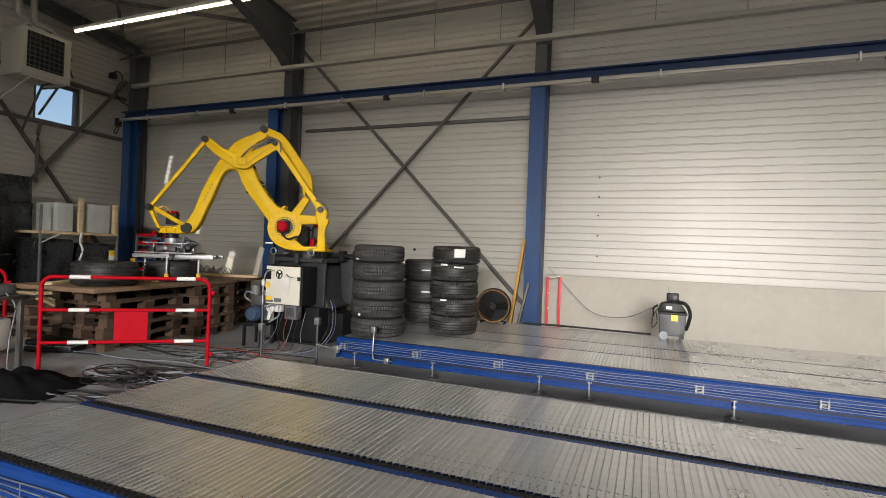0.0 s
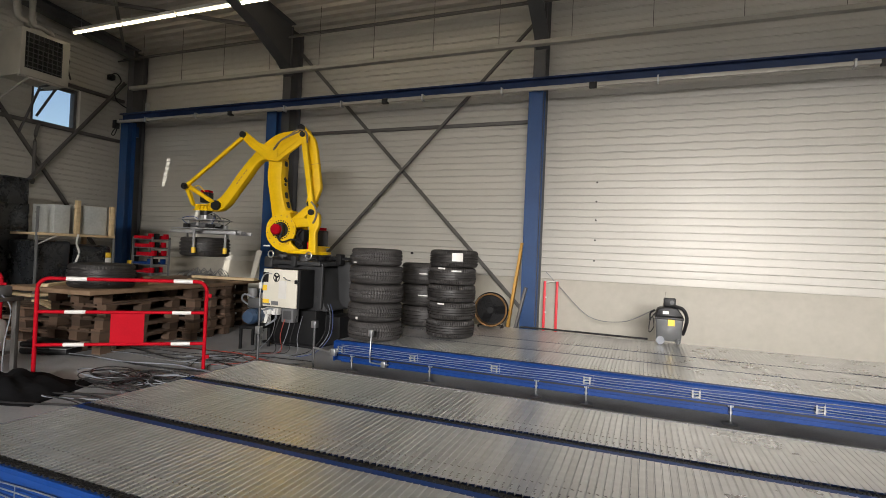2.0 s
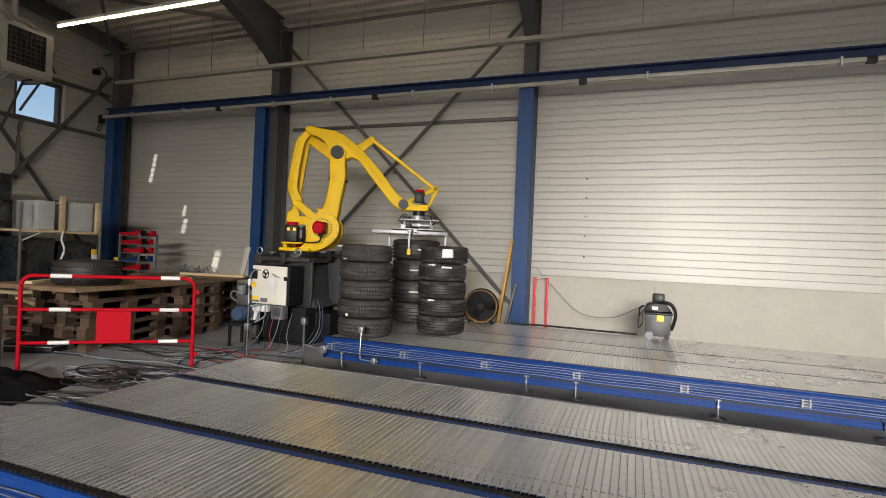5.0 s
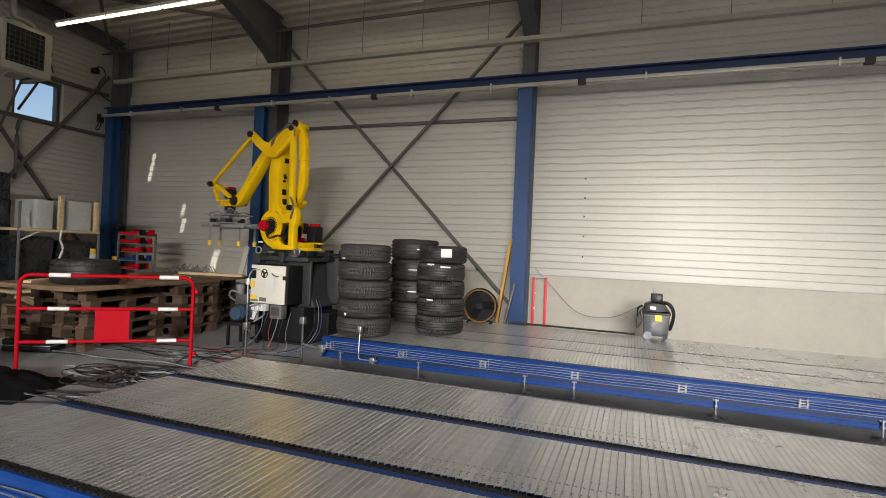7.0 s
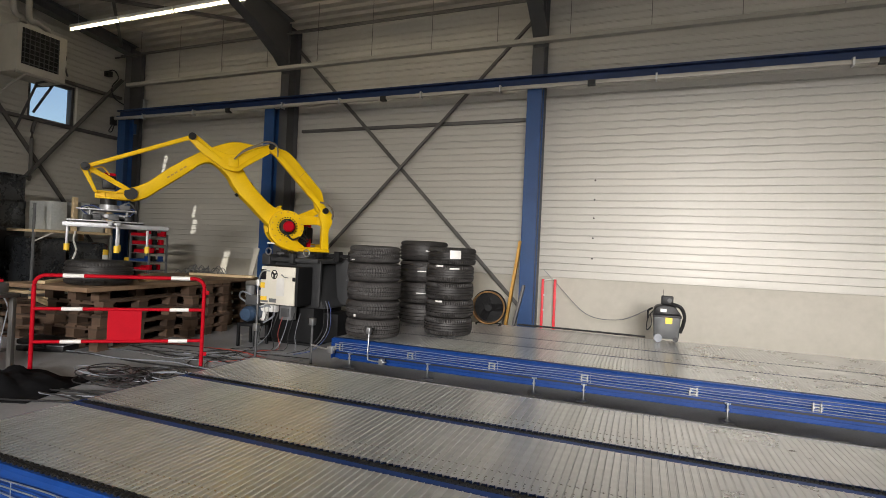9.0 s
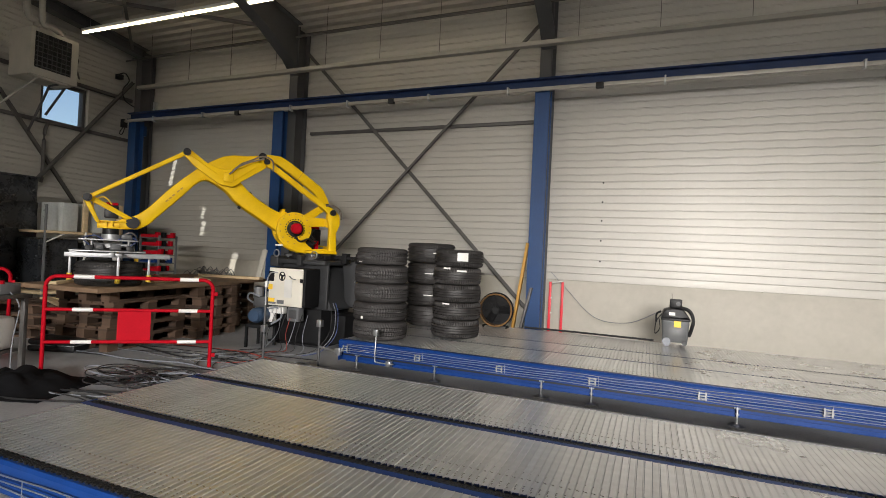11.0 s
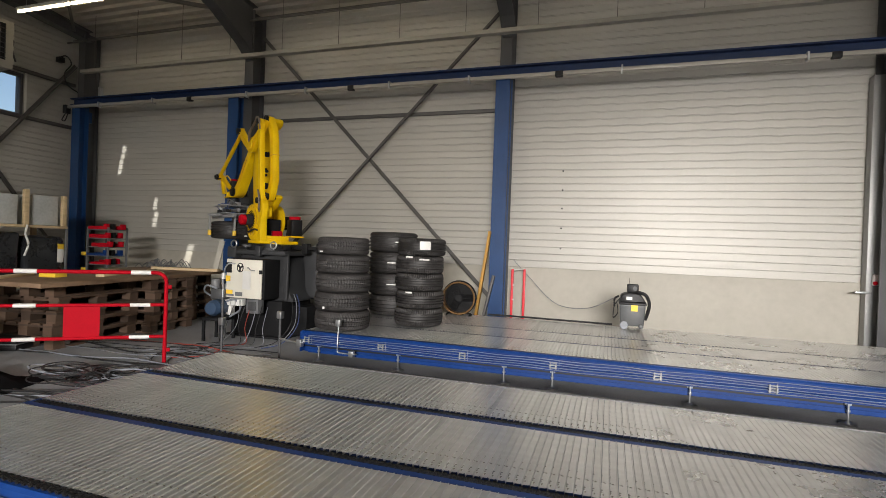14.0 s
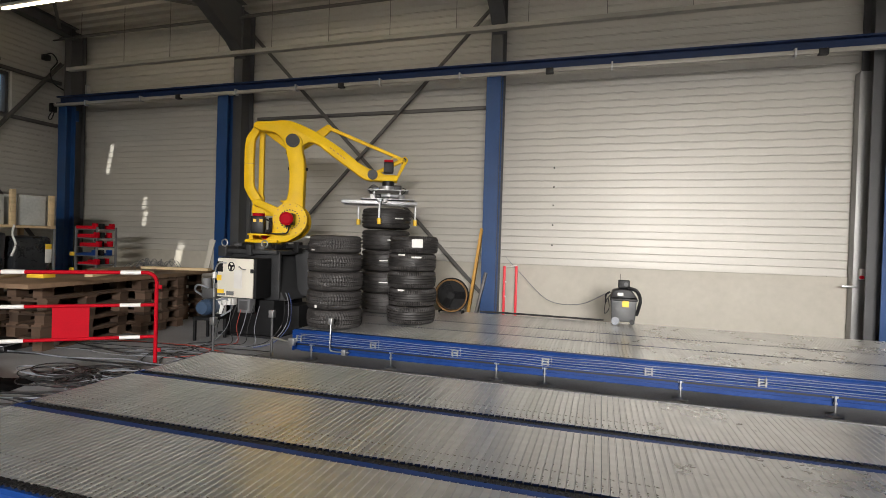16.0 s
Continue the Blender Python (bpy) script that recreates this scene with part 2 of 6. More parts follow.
def ibeam(bm, x0, x1, y, z0, z1, width, tf=0.012, tw=0.008):
    """A rolled beam that runs along x."""
    box(bm, x0, x1, y - width / 2, y + width / 2, z0, z0 + tf)
    box(bm, x0, x1, y - width / 2, y + width / 2, z1 - tf, z1)
    box(bm, x0, x1, y - tw / 2, y + tw / 2, z0 + tf, z1 - tf)
    return bm


def hcol(bm, x, y, w, d, z0, z1, tf=0.014, tw=0.01):
    """A rolled column whose flanges face south and north."""
    box(bm, x - w / 2, x + w / 2, y - d / 2, y - d / 2 + tf, z0, z1)
    box(bm, x - w / 2, x + w / 2, y + d / 2 - tf, y + d / 2, z0, z1)
    box(bm, x - tw / 2, x + tw / 2, y - d / 2 + tf, y + d / 2 - tf, z0, z1)
    return bm


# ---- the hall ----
# the shell is scaled 1.16 about the camera's eye, to fit its view
FROM_EYE = Matrix.Translation((0.218, -0.221, -0.212)) @ Matrix.Scale(1.16, 4)


def scale_from_eye(before):
    """Scales what was built since before outward from the camera's eye."""
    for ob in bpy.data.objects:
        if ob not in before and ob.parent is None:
            ob.matrix_basis = FROM_EYE @ ob.matrix_basis


XW, YN, XE, YS = -11.4, 8.8, 9.0, -6.0
EAVE, RIDGE_Y, RIDGE = 5.12, 1.2, 5.9


def hall():
    # north wall: a cream concrete foot with sheet panels over it
    wn = part("wall_north", B(XW - 0.2, XE + 0.2, YN + 0.03, YN + 0.25, 0, EAVE + 0.3), "clad", smooth=False)
    tagged(wn, "wall of ivory horizontal steel sheet panels on a concrete foot", "wall", kind="structure")
    part("plinth", B(XW, XE, YN - 0.01, YN + 0.03, 0, 1.045, 0.004), "plinth", wn, "smooth cream concrete wall foot")
    # west wall with the window
    wy0, wy1, wz0, wz1 = 6.95, 7.73, 3.34, 4.10
    bm = bmesh.new()
    for y0, y1, z0, z1 in ((YS, wy0, 0, 6.2), (wy1, YN + 0.03, 0, 6.2), (wy0, wy1, 0, wz0), (wy0, wy1, wz1, 6.2)):
        box(bm, XW - 0.2, XW - 0.03, y0, y1, z0, z1)
    ww = part("wall_west", bm, "clad", smooth=False)
    tagged(ww, "gable wall of ivory horizontal steel sheet panels", "wall", kind="structure")
    # south wall, assumed and out of view; its two openings shape the daylight
    bm = bmesh.new()
    assumed_gates = [(-7.9, -4.5, 1.0, 3.2), (-1.3, 3.6, 0, 3.3)]
    cuts = sorted({XW - 0.2, XE + 0.2, *(v for g in assumed_gates for v in g[:2])})
    holes = [g for g in assumed_gates]
    for a, b in zip(cuts, cuts[1:]):
        g = [h for h in holes if h[0] <= a and h[1] >= b]
        if g:
            if g[0][2] > 0:
                box(bm, a, b, YS - 0.2, YS, 0, g[0][2])
            box(bm, a, b, YS - 0.2, YS, g[0][3], 6.2)
        else:
            box(bm, a, b, YS - 0.2, YS, 0, 6.2)
    ws = part("wall_south", bm, "clad", smooth=False)
    tagged(ws, "assumed wall out of view, its two openings shape the daylight", "wall", kind="structure")
    # east wall, assumed and out of view, closes the hall against the sky
    we = part("wall_east", B(XE, XE + 0.2, YS, YN + 0.2, 0, 6.2), "clad", smooth=False)
    tagged(we, "assumed plain wall out of view that closes the hall", "wall", kind="structure")
    # roof deck: trapezoid ribs that run along the hall, rising away from the eaves
    prof = []
    y = YN + 0.3
    while y > YS - 0.3:
        for dy, dz in ((0, 0.045), (0.07, 0.045), (0.095, 0.0), (0.165, 0.0)):
            yy = y - dy
            prof.append((yy, EAVE + (RIDGE - EAVE) * (1 - abs(yy - RIDGE_Y) / (YN - RIDGE_Y)) + dz))
        y -= 0.19
    # assumed roof slots out of view, placed so the sun draws the wall patches
    lights = []
    for x, z, w, h in ((-10.33, 2.7, 0.10, 0.60), (-9.46, 1.90, 0.09, 0.22), (-9.45, 1.60, 0.11, 0.30), (-8.64, 0.95, 0.15, 0.40)):
        u = (EAVE + 0.03 - z) / (SUN_DIR.z / -SUN_DIR.y - (RIDGE - EAVE) / (YN - RIDGE_Y))
        xr = x - u * SUN_DIR.x / SUN_DIR.y
        lights.append((xr - w / 2, xr + w / 2, YN - u - h * 0.68, YN - u + h * 0.68))
    cuts = sorted({XW - 0.2, XE + 0.2, *(v for q in lights for v in q[:2])})
    bm = bmesh.new()
    for x0, x1 in zip(cuts, cuts[1:]):
        for (ya, za), (yb, zb) in zip(prof, prof[1:]):
            if any(q[0] <= (x0 + x1) / 2 <= q[1] and q[2] <= (ya + yb) / 2 <= q[3] for q in lights):
                continue
            v = [bm.verts.new(c) for c in ((x0, ya, za), (x0, yb, zb), (x1, yb, zb), (x1, ya, za))]
            bm.faces.new(v)
            bm.faces.new([bm.verts.new(c.co + Vector((0, 0, 0.02))) for c in reversed(v)])
    ce = part("ceiling", bm, "deck", smooth=False)
    tagged(ce, "ribbed grey steel roof deck", "ceiling", kind="structure")
    return wn, ww


ground = part("floor", B(-13.4, 11.0, -8.0, 10.4, -0.2, 0.0), "floor", smooth=False)
tagged(ground, "dark grey painted concrete floor with scuffs", "floor", kind="structure")
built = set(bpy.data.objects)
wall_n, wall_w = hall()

# window in the gable
win = empty("window_1", pose(XW, 7.34, 3.72), "small high window with grey frame and bright sky", "window", kind="structure")
for y0, y1, z0, z1 in ((-0.39, -0.34, -0.38, 0.38), (0.34, 0.39, -0.38, 0.38), (-0.34, 0.34, -0.38, -0.33), (-0.34, 0.34, 0.33, 0.38)):
    part("window_frame", B(-0.15, -0.02, y0, y1, z0, z1, 0.005), "steel_dark", win)
pane = part("pane", B(-0.09, -0.082, -0.34, 0.34, -0.33, 0.33), "pane", win)
pane.visible_shadow = False
part("window_reveal", B(-0.03, 0.01, 0.395, 0.43, -0.41, 0.40), "white", win)
part("window_sill", B(-0.03, 0.03, -0.42, 0.42, -0.42, -0.385, 0.004), "steel_dark", win)


def column(x, y, w, d, z1, m, name, label, cat):
    c = empty(name, pose(x, y, 0), label, cat, kind="structure")
    part("shaft", hcol(bmesh.new(), 0, 0, w, d, 0.015, z1), m, c, smooth=False)
    part("base_plate", B(-w * 0.7, w * 0.7, -d * 0.65, d * 0.65, 0, 0.015), m, c)
    return c


# grey building frames and blue crane columns
FRAMES = (-10.95, -7.13, -2.80, 1.68, 6.1)
for x in FRAMES:
    c = column(x - 0.04, 8.6, 0.165, 0.30, EAVE - 0.02, "steel_dark", "frame_column", "dark grey steel frame column against the wall", "column")
    bm = bmesh.new()
    # haunched rafter that rises from the eaves
    z_at = lambda y: EAVE - 0.02 + (RIDGE - EAVE) * (1 - abs(y - RIDGE_Y) / (YN - RIDGE_Y))
    slim = x < -10  # the gable frame has a slender rafter without a haunch
    pts = [(8.55, z_at(8.55) - 0.20), (1.2, RIDGE - 0.20), (-6.0, z_at(-6.0) - 0.20)] if slim else [(8.45, 4.25), (8.2, 4.45), (7.6, 4.75), (7.0, z_at(7.0) - 0.34), (1.2, RIDGE - 0.36), (-6.0, z_at(-6.0) - 0.34)]
    for off, t in ((0.0, 0.012), (1.0, 0.012)):
        for (ya, za), (yb, zb) in zip(pts, pts[1:]):
            if off:
                za, zb = z_at(ya) - t, z_at(yb) - t
            v = [bm.verts.new((x + sx * 0.10, yy, zz + dz)) for sx in (-1, 1) for yy, zz in ((ya, za), (yb, zb)) for dz in (0, t)]
            for q in ((0, 1, 3, 2), (4, 6, 7, 5), (0, 4, 5, 1), (2, 3, 7, 6), (0, 2, 6, 4), (1, 5, 7, 3)):
                bm.faces.new([v[i] for i in q])
    for (ya, za), (yb, zb) in zip(pts, pts[1:]):
        v = [bm.verts.new((x + sx * 0.005, yy, zz)) for sx in (-1, 1) for yy, zz in ((ya, za), (yb, zb), (yb, z_at(yb)), (ya, z_at(ya)))]
        for q in ((0, 1, 2, 3), (4, 7, 6, 5)):
            bm.faces.new([v[i] for i in q])
    bmesh.ops.recalc_face_normals(bm, faces=bm.faces[:])
    r = part("rafter", bm, "steel_dark", smooth=False)
    tagged(r, "dark grey haunched steel rafter under the roof", "rafter", kind="structure")
for x in (-10.91, -7.345, -2.84, 1.75, 6.0):
    c = column(x, 8.40, 0.20, 0.18, 3.66, "blue", "crane_column", "blue painted steel column under the crane beam", "column")
    part("bracket", B(-0.05, 0.05, 0.09, 0.19, 3.4, 3.6, 0.004), "blue", c)

beam = empty("crane_beam", pose(0, 0, 0), "long dark blue crane runway beam along the wall", "crane beam", kind="structure")
part("beam", ibeam(bmesh.new(), -11.0, XE - 0.1, 8.34, 3.665, 3.80, 0.16, 0.02), "crane", beam, smooth=False)
part("conductor_rail", B(-11.0, XE - 0.1, 8.20, 8.245, 3.60, 3.65, 0.006), "pipe", beam, "pale conductor rail under the blue beam")
for x in (-10.2, -8.95, -7.0, -5.9, -4.5, -3.3, -1.3, 0.7, 2.3):
    part("hanger", B(x - 0.01, x + 0.01, 8.18, 8.26, 3.575, 3.67), "zinc", beam)
for x in (-8.154, -5.128, -2.079, 0.98, 4.0):
    part("joint", B(x - 0.05, x + 0.05, 8.19, 8.255, 3.578, 3.655, 0.01), "black", beam)
part("end_stop", B(-10.35, -10.3, 8.3, 8.36, 3.80, 3.98), "zinc", beam)
part("end_switch", B(-11.06, -10.98, 8.17, 8.27, 3.50, 3.66, 0.01), "black", beam)
part("switch_cable", T([(-11.02, 8.2, 3.5), (-11.05, 8.16, 3.38), (-10.97, 8.16, 3.36), (-10.96, 8.2, 3.5)], 0.01, 6), "cable_b", beam)

# bracing crosses
def brace(name, a, b, w=0.055):
    a, b = Vector(a), Vector(b)
    q = (b - a).to_track_quat("X", "Z").to_matrix().to_4x4()
    L = (b - a).length
    bm = bmesh.new()
    box(bm, 0, L, -0.004, 0.004, -w / 2, w / 2)
    box(bm, 0, L, -0.004, 0.045, -w / 2, -w / 2 + 0.008)
    ob = part(name, bm, "brace", m=Matrix.Translation(a) @ q, smooth=False)
    return tagged(ob, "dark steel diagonal brace bar", "wind brace", "wind braces", kind="structure")


brace("wind_brace", (-7.06, 8.66, 4.72), (-2.95, 8.66, 0.54))
brace("wind_brace", (-2.92, 8.62, 4.76), (-7.06, 8.62, 0.50))
brace("wind_brace", (-11.33, 6.30, 3.70), (-11.33, 8.65, 0.52))
brace("wind_brace", (-11.29, 8.55, 4.52), (-11.29, 5.9, 0.95))
for z, y0, y1 in ((3.33, 4.0, 8.6), (4.15, 4.0, 8.6)):
    r = part("wall_rail", B(XW + 0.0, XW + 0.07, y0, y1, z - 0.03, z + 0.03, 0.004), "brace")
    tagged(r, "dark steel sheeting rail on the gable wall", "wall rail", kind="structure")
r = part("wall_rail", B(-7.0, -2.9, YN - 0.06, YN - 0.005, 3.30, 3.35, 0.004), "brace")
tagged(r, "dark steel sheeting rail between two columns", "wall rail", kind="structure")

scale_from_eye(built)


# ---- slat conveyors ----
PITCH = 0.036
SLAT = [(-0.0176, -0.014), (-0.0176, -0.0004), (-0.0171, 0.0), (0.0096, 0.0004), (0.0109, 0.0032), (0.0152, 0.0032), (0.0164, 0.0), (0.0172, -0.014)]


def slat_mesh(length):
    """A flat aluminium slat with a low rib along one edge, long in y."""
    bm = bmesh.new()
    sec = SLAT
    a = [bm.verts.new((x, 0, z)) for x, z in sec]
    b = [bm.verts.new((x, length, z)) for x, z in sec]
    for i in range(len(sec) - 1):
        bm.faces.new((a[i], a[i + 1], b[i + 1], b[i]))
    bmesh.ops.recalc_face_normals(bm, faces=bm.faces[:])
    return link_mesh("slat", bm, "alu")


def joined_slats(spans, x0, x1, top, parent):
    sec = SLAT
    vs, fs = [], []
    x = x0
    while x < x1:
        for y0, y1 in spans:
            k = len(vs)
            dz = random.uniform(-0.0004, 0.0004)
            vs += [(x + a, y0, top + b + dz) for a, b in sec] + [(x + a, y1, top + b + dz) for a, b in sec]
            fs += [(k + i, k + i + 1, k + i + 9, k + i + 8) for i in range(7)]
        x += PITCH
    me = bpy.data.meshes.new("slats")
    me.from_pydata(vs, [], fs)
    me.materials.append(M["alu"])
    ob = new("slats", me)
    ob.parent = parent
    return tagged(ob, "worn aluminium slats in long rows", kind="stuff")


def chain(x0, x1, y, z, w, parent):
    """Link plates in two rows on a black strip."""
    vs, fs = [], []
    x = x0
    k = 0
    cube = ((0, 1, 3, 2), (4, 6, 7, 5), (0, 4, 5, 1), (2, 3, 7, 6), (0, 2, 6, 4), (1, 5, 7, 3))
    while x < x1:
        for oy in (-w * 0.32, w * 0.32):
            o = oy + (0.004 if k % 2 else -0.004)
            n = len(vs)
            vs += [(xx, y + o + yy, z + zz) for xx in (x, x + 0.0165) for yy in (-w * 0.16, w * 0.16) for zz in (0.0, 0.012)]
            fs += [tuple(n + i for i in q) for q in cube]
        n = len(vs)
        vs += [(xx, y + yy, z + zz) for xx in (x + 0.004, x + 0.013) for yy in (-w * 0.32, w * 0.32) for zz in (0.003, 0.013)]
        fs += [tuple(n + i for i in q) for q in cube]
        x += 0.019
        k += 1
    me = bpy.data.meshes.new("chain")
    me.from_pydata(vs, [], fs)
    me.materials.append(M["chain"])
    ob = new("chain", me)
    ob.parent = parent
    ob["label"] = "oiled black drive chain"
    return ob


def wire_guard(x0, x1, y, z0, z1, parent, wires=4, tie=0.88):
    """Long slack wires one over another, tied by short upright wires."""
    bm = bmesh.new()
    for k in range(wires):
        z = z0 + (z1 - z0) * k / (wires - 1)
        pts = []
        x = x0
        while x < x1:
            pts.append((x, y - 0.004 * math.sin(x * 7 + k * 2), z + 0.004 * math.sin(x * (5 + k) + k * 1.7)))
            x += 0.11
        tube(bm, pts, 0.0034, 5, curved=False)
    x = x0 + 0.04
    while x < x1:
        cyl(bm, (x, y, z0), (x, y, z1), 0.0022, 5)
        x += tie
    return part("wire_guard", bm, "zinc", parent, "slack galvanised guard wires")


def clamp(x, y, z, parent):
    bm = bmesh.new()
    for dz in (-0.024, 0.0, 0.024):
        box(bm, x - 0.036, x + 0.036, y - 0.006, y, z + dz - 0.004, z + dz + 0.004)
    for dx in (-0.026, 0.026):
        box(bm, x + dx - 0.005, x + dx + 0.005, y - 0.010, y - 0.002, z - 0.035, z + 0.035)
        cyl(bm, (x + dx, y - 0.02, z), (x + dx, y - 0.008, z), 0.010, 6)
    return part("clamp", bm, "post", parent, "zinc plated guard clamp")


def foot(x, y, parent):
    bm = bmesh.new()
    cyl(bm, (x, y, 0.0), (x, y, 0.014), 0.062, 20)
    cyl(bm, (x, y, 0.014), (x, y, 0.03), 0.035, 18, 0.014)
    cyl(bm, (x, y, 0.02), (x, y, 0.19), 0.009, 10)
    cyl(bm, (x, y, 0.1), (x, y, 0.115), 0.017, 6)
    cyl(bm, (x, y, 0.15), (x, y, 0.165), 0.017, 6)
    box(bm, x - 0.022, x + 0.022, y, y + 0.15, 0.15, 0.166)
    return part("levelling_foot", bm, "zinc", parent, "zinc levelling foot")


def conveyor(name, x0, x1, edges, grooves, top, label, gw, strip):
    """edges: south and north side; grooves: the middles of the chain slots."""
    y0, y1 = edges
    c = empty(name, pose(0, 0, 0), label, "conveyor")
    # bed and side channels
    part("bed", B(x0 + 0.03, x1, y0 + 0.04, y1 - 0.04, top - 0.09, top - 0.02), "cblue", c, smooth=False)
    for y, s in ((y0, 1), (y1, -1)):
        sec = [(0.05, top - 0.005), (0.0, top - 0.005), (-0.012, top - 0.02), (-0.012, top - 0.06), (0.0, top - 0.07), (0.0, top - 0.095), (-0.012, top - 0.105), (-0.012, 0.175), (0.07, 0.168), (0.07, 0.085), (0.10, 0.08), (0.10, 0.09), (0.08, 0.095), (0.08, 0.178), (0.012, 0.188), (0.012, top - 0.02), (0.05, top - 0.017)]
        bm = bmesh.new()
        va = [bm.verts.new((x0, y + s * a, b)) for a, b in sec]
        vb = [bm.verts.new((x1, y + s * a, b)) for a, b in sec]
        for i in range(len(sec)):
            j = (i + 1) % len(sec)
            bm.faces.new((va[i], va[j], vb[j], vb[i]))
        bm.faces.new(va)
        bm.faces.new(vb[::-1])
        bmesh.ops.recalc_face_normals(bm, faces=bm.faces[:])
        part("side_channel", bm, "cblue", c, "ultramarine blue steel side channel", smooth=False)
    part("end_plate", B(x0 - 0.012, x0, y0, y1, 0.09, top - 0.01), "cblue", c, smooth=False)
    ys = [y0 + 0.06, *(v for g in grooves for v in (g - gw / 2, g + gw / 2)), y1 - 0.02]
    spans = list(zip(ys[::2], ys[1::2]))
    for g in grooves:
        part("slot_floor", B(x0 + 0.02, x1, g - gw / 2 + strip, g + gw / 2, top - 0.024, top - 0.017), "chain", c, smooth=False)
        if strip:
            part("slot_strip", B(x0 + 0.02, x1, g - gw / 2, g - gw / 2 + strip, top - 0.02, top - 0.004), "cblue", c, "ultramarine blue strip in the chain slot", smooth=False)
        chain(x0 + 0.02, x1 - 0.1, g + strip / 2, top - 0.018, gw - strip - 0.012, c)
    return c, spans


FAR_TOP, NEAR_TOP = 0.32, 0.30
far, far_spans = conveyor("slat_conveyor", -4.56, XE - 0.3, (6.27, 8.62), (7.01, 7.62), FAR_TOP, "long blue framed slat conveyor carrying tyre stacks by the wall", 0.040, 0.0)
near, near_spans = conveyor("slat_conveyor", -4.62, XE - 0.3, (2.80, 5.09), (3.53, 4.33), NEAR_TOP, "long blue framed aluminium slat conveyor in the open", 0.115, 0.055)
for z0, z1 in ((0.206, 0.220), (0.246, 0.260), (0.284, 0.296)):
    part("guide_strip", B(-4.54, XE - 0.3, 6.249, 6.2575, z0, z1, 0.003), "cblue", far, smooth=False)
# black strip put in as the shade between channel and lower rail
part("return_slot", B(-4.54, XE - 0.3, 6.330, 6.338, 0.140, 0.168), "chain", far, smooth=False)
part("lower_rail", B(-4.50, XE - 0.3, 6.322, 6.335, 0.078, 0.118, 0.004), "cblue", far, smooth=False)
wire_guard(-4.45, 5.0, 6.246, 0.192, 0.285, far, 5)
wire_guard(-4.5, -2.4, 2.770, 0.16, 0.25, near, 4, 0.3)
chain(-4.58, 4.0, 2.835, NEAR_TOP - 0.010, 0.04, near)
for x in (-4.46, -3.58, -2.70, -1.822, -0.924, -0.043, 0.85, 1.75, 2.6):
    clamp(x, 6.236, 0.235, far)
for x in (-4.1, -3.2):
    clamp(x, 2.768, 0.19, near)
for x in (-4.35, -3.41, -2.296, -1.832, -0.653, 0.50, 1.7, 2.9):
    foot(x, 6.30, far)
for x in (-4.2, -2.2, -0.2, 1.8):
    foot(x, 5.14, near)
    foot(x, 2.75, near)
part("edge_strip", B(-4.6, XE - 0.3, 5.062, 5.096, NEAR_TOP - 0.004, NEAR_TOP + 0.006, 0.002), "steel_dark", near)
part("edge_strip", B(-4.55, XE - 0.3, 6.262, 6.325, FAR_TOP - 0.004, FAR_TOP + 0.004, 0.002), "cblue", far)
# north edge strip of the near conveyor with a row of pale screws
bm = bmesh.new()
for i in range(60):
    box(bm, -4.4 + i * 0.11, -4.345 + i * 0.11, 5.105, 5.125, NEAR_TOP - 0.012, NEAR_TOP - 0.004)
tagged(part("edge_clips", bm, "zinc", near), "row of zinc edge clips", kind="stuff")

# sensor brackets on the conveyor ends
def sensor(x, y, z0, z1, out):
    s = empty("sensor_bracket", pose(x, y, 0), "bent zinc rod with a light sensor on the conveyor side", "sensor", "light sensors")
    part("rod", T([(0.22, 0.0, z0), (0.04, -0.01, z0), (0.0, -0.01, z0 + 0.04), (0, 0, z1)], 0.008, 8, 5), "zinc", s)
    part("sensor_head", B(-0.025, 0.025, -0.03, 0.02, z1 - 0.02, z1 + 0.05, 0.006), "zinc", s)
    part("clamp_block", B(0.14, 0.19, -0.03, 0.03, z0 - 0.03, z0 + 0.03, 0.004), "zinc", s)
    return s


sensor(-4.06, 6.20, 0.14, 0.44, 1)
s = empty("light_barrier_post", pose(-4.80, 6.22, 0), "dark post with zinc clamps beside the conveyor end", "sensor post", "light sensors")
part("post", C((0, 0, 0), (0, 0, 0.52), 0.013, 10), "steel_dark", s)
part("sensor_head", B(-0.03, 0.03, -0.03, 0.03, 0.44, 0.52, 0.006), "zinc", s)
part("arm", T([(0, 0, 0.22), (0.2, -0.02, 0.20), (0.32, -0.02, 0.2)], 0.012, 8, 4), "zinc", s)
part("clamp_block", B(0.24, 0.31, -0.05, 0.0, 0.16, 0.24, 0.005), "zinc", s)
s = empty("light_barrier_post", pose(-5.35, 5.95, 0), "dark post with a sensor next to the cables", "sensor post", "light sensors")
part("post", C((0, 0, 0), (0, 0, 0.66), 0.013, 10), "steel_dark", s)
part("sensor_head", B(-0.03, 0.03, -0.03, 0.03, 0.36, 0.44, 0.006), "zinc", s)
part("reflector", B(-0.018, 0.018, -0.015, 0.015, 0.86, 0.93, 0.006), "white", s)
part("arm", T([(0, 0, 0.64), (0.0, 0, 0.9), (0.03, 0.02, 1.02), (0.10, 0.06, 1.03)], 0.008, 8, 5), "zinc", s)

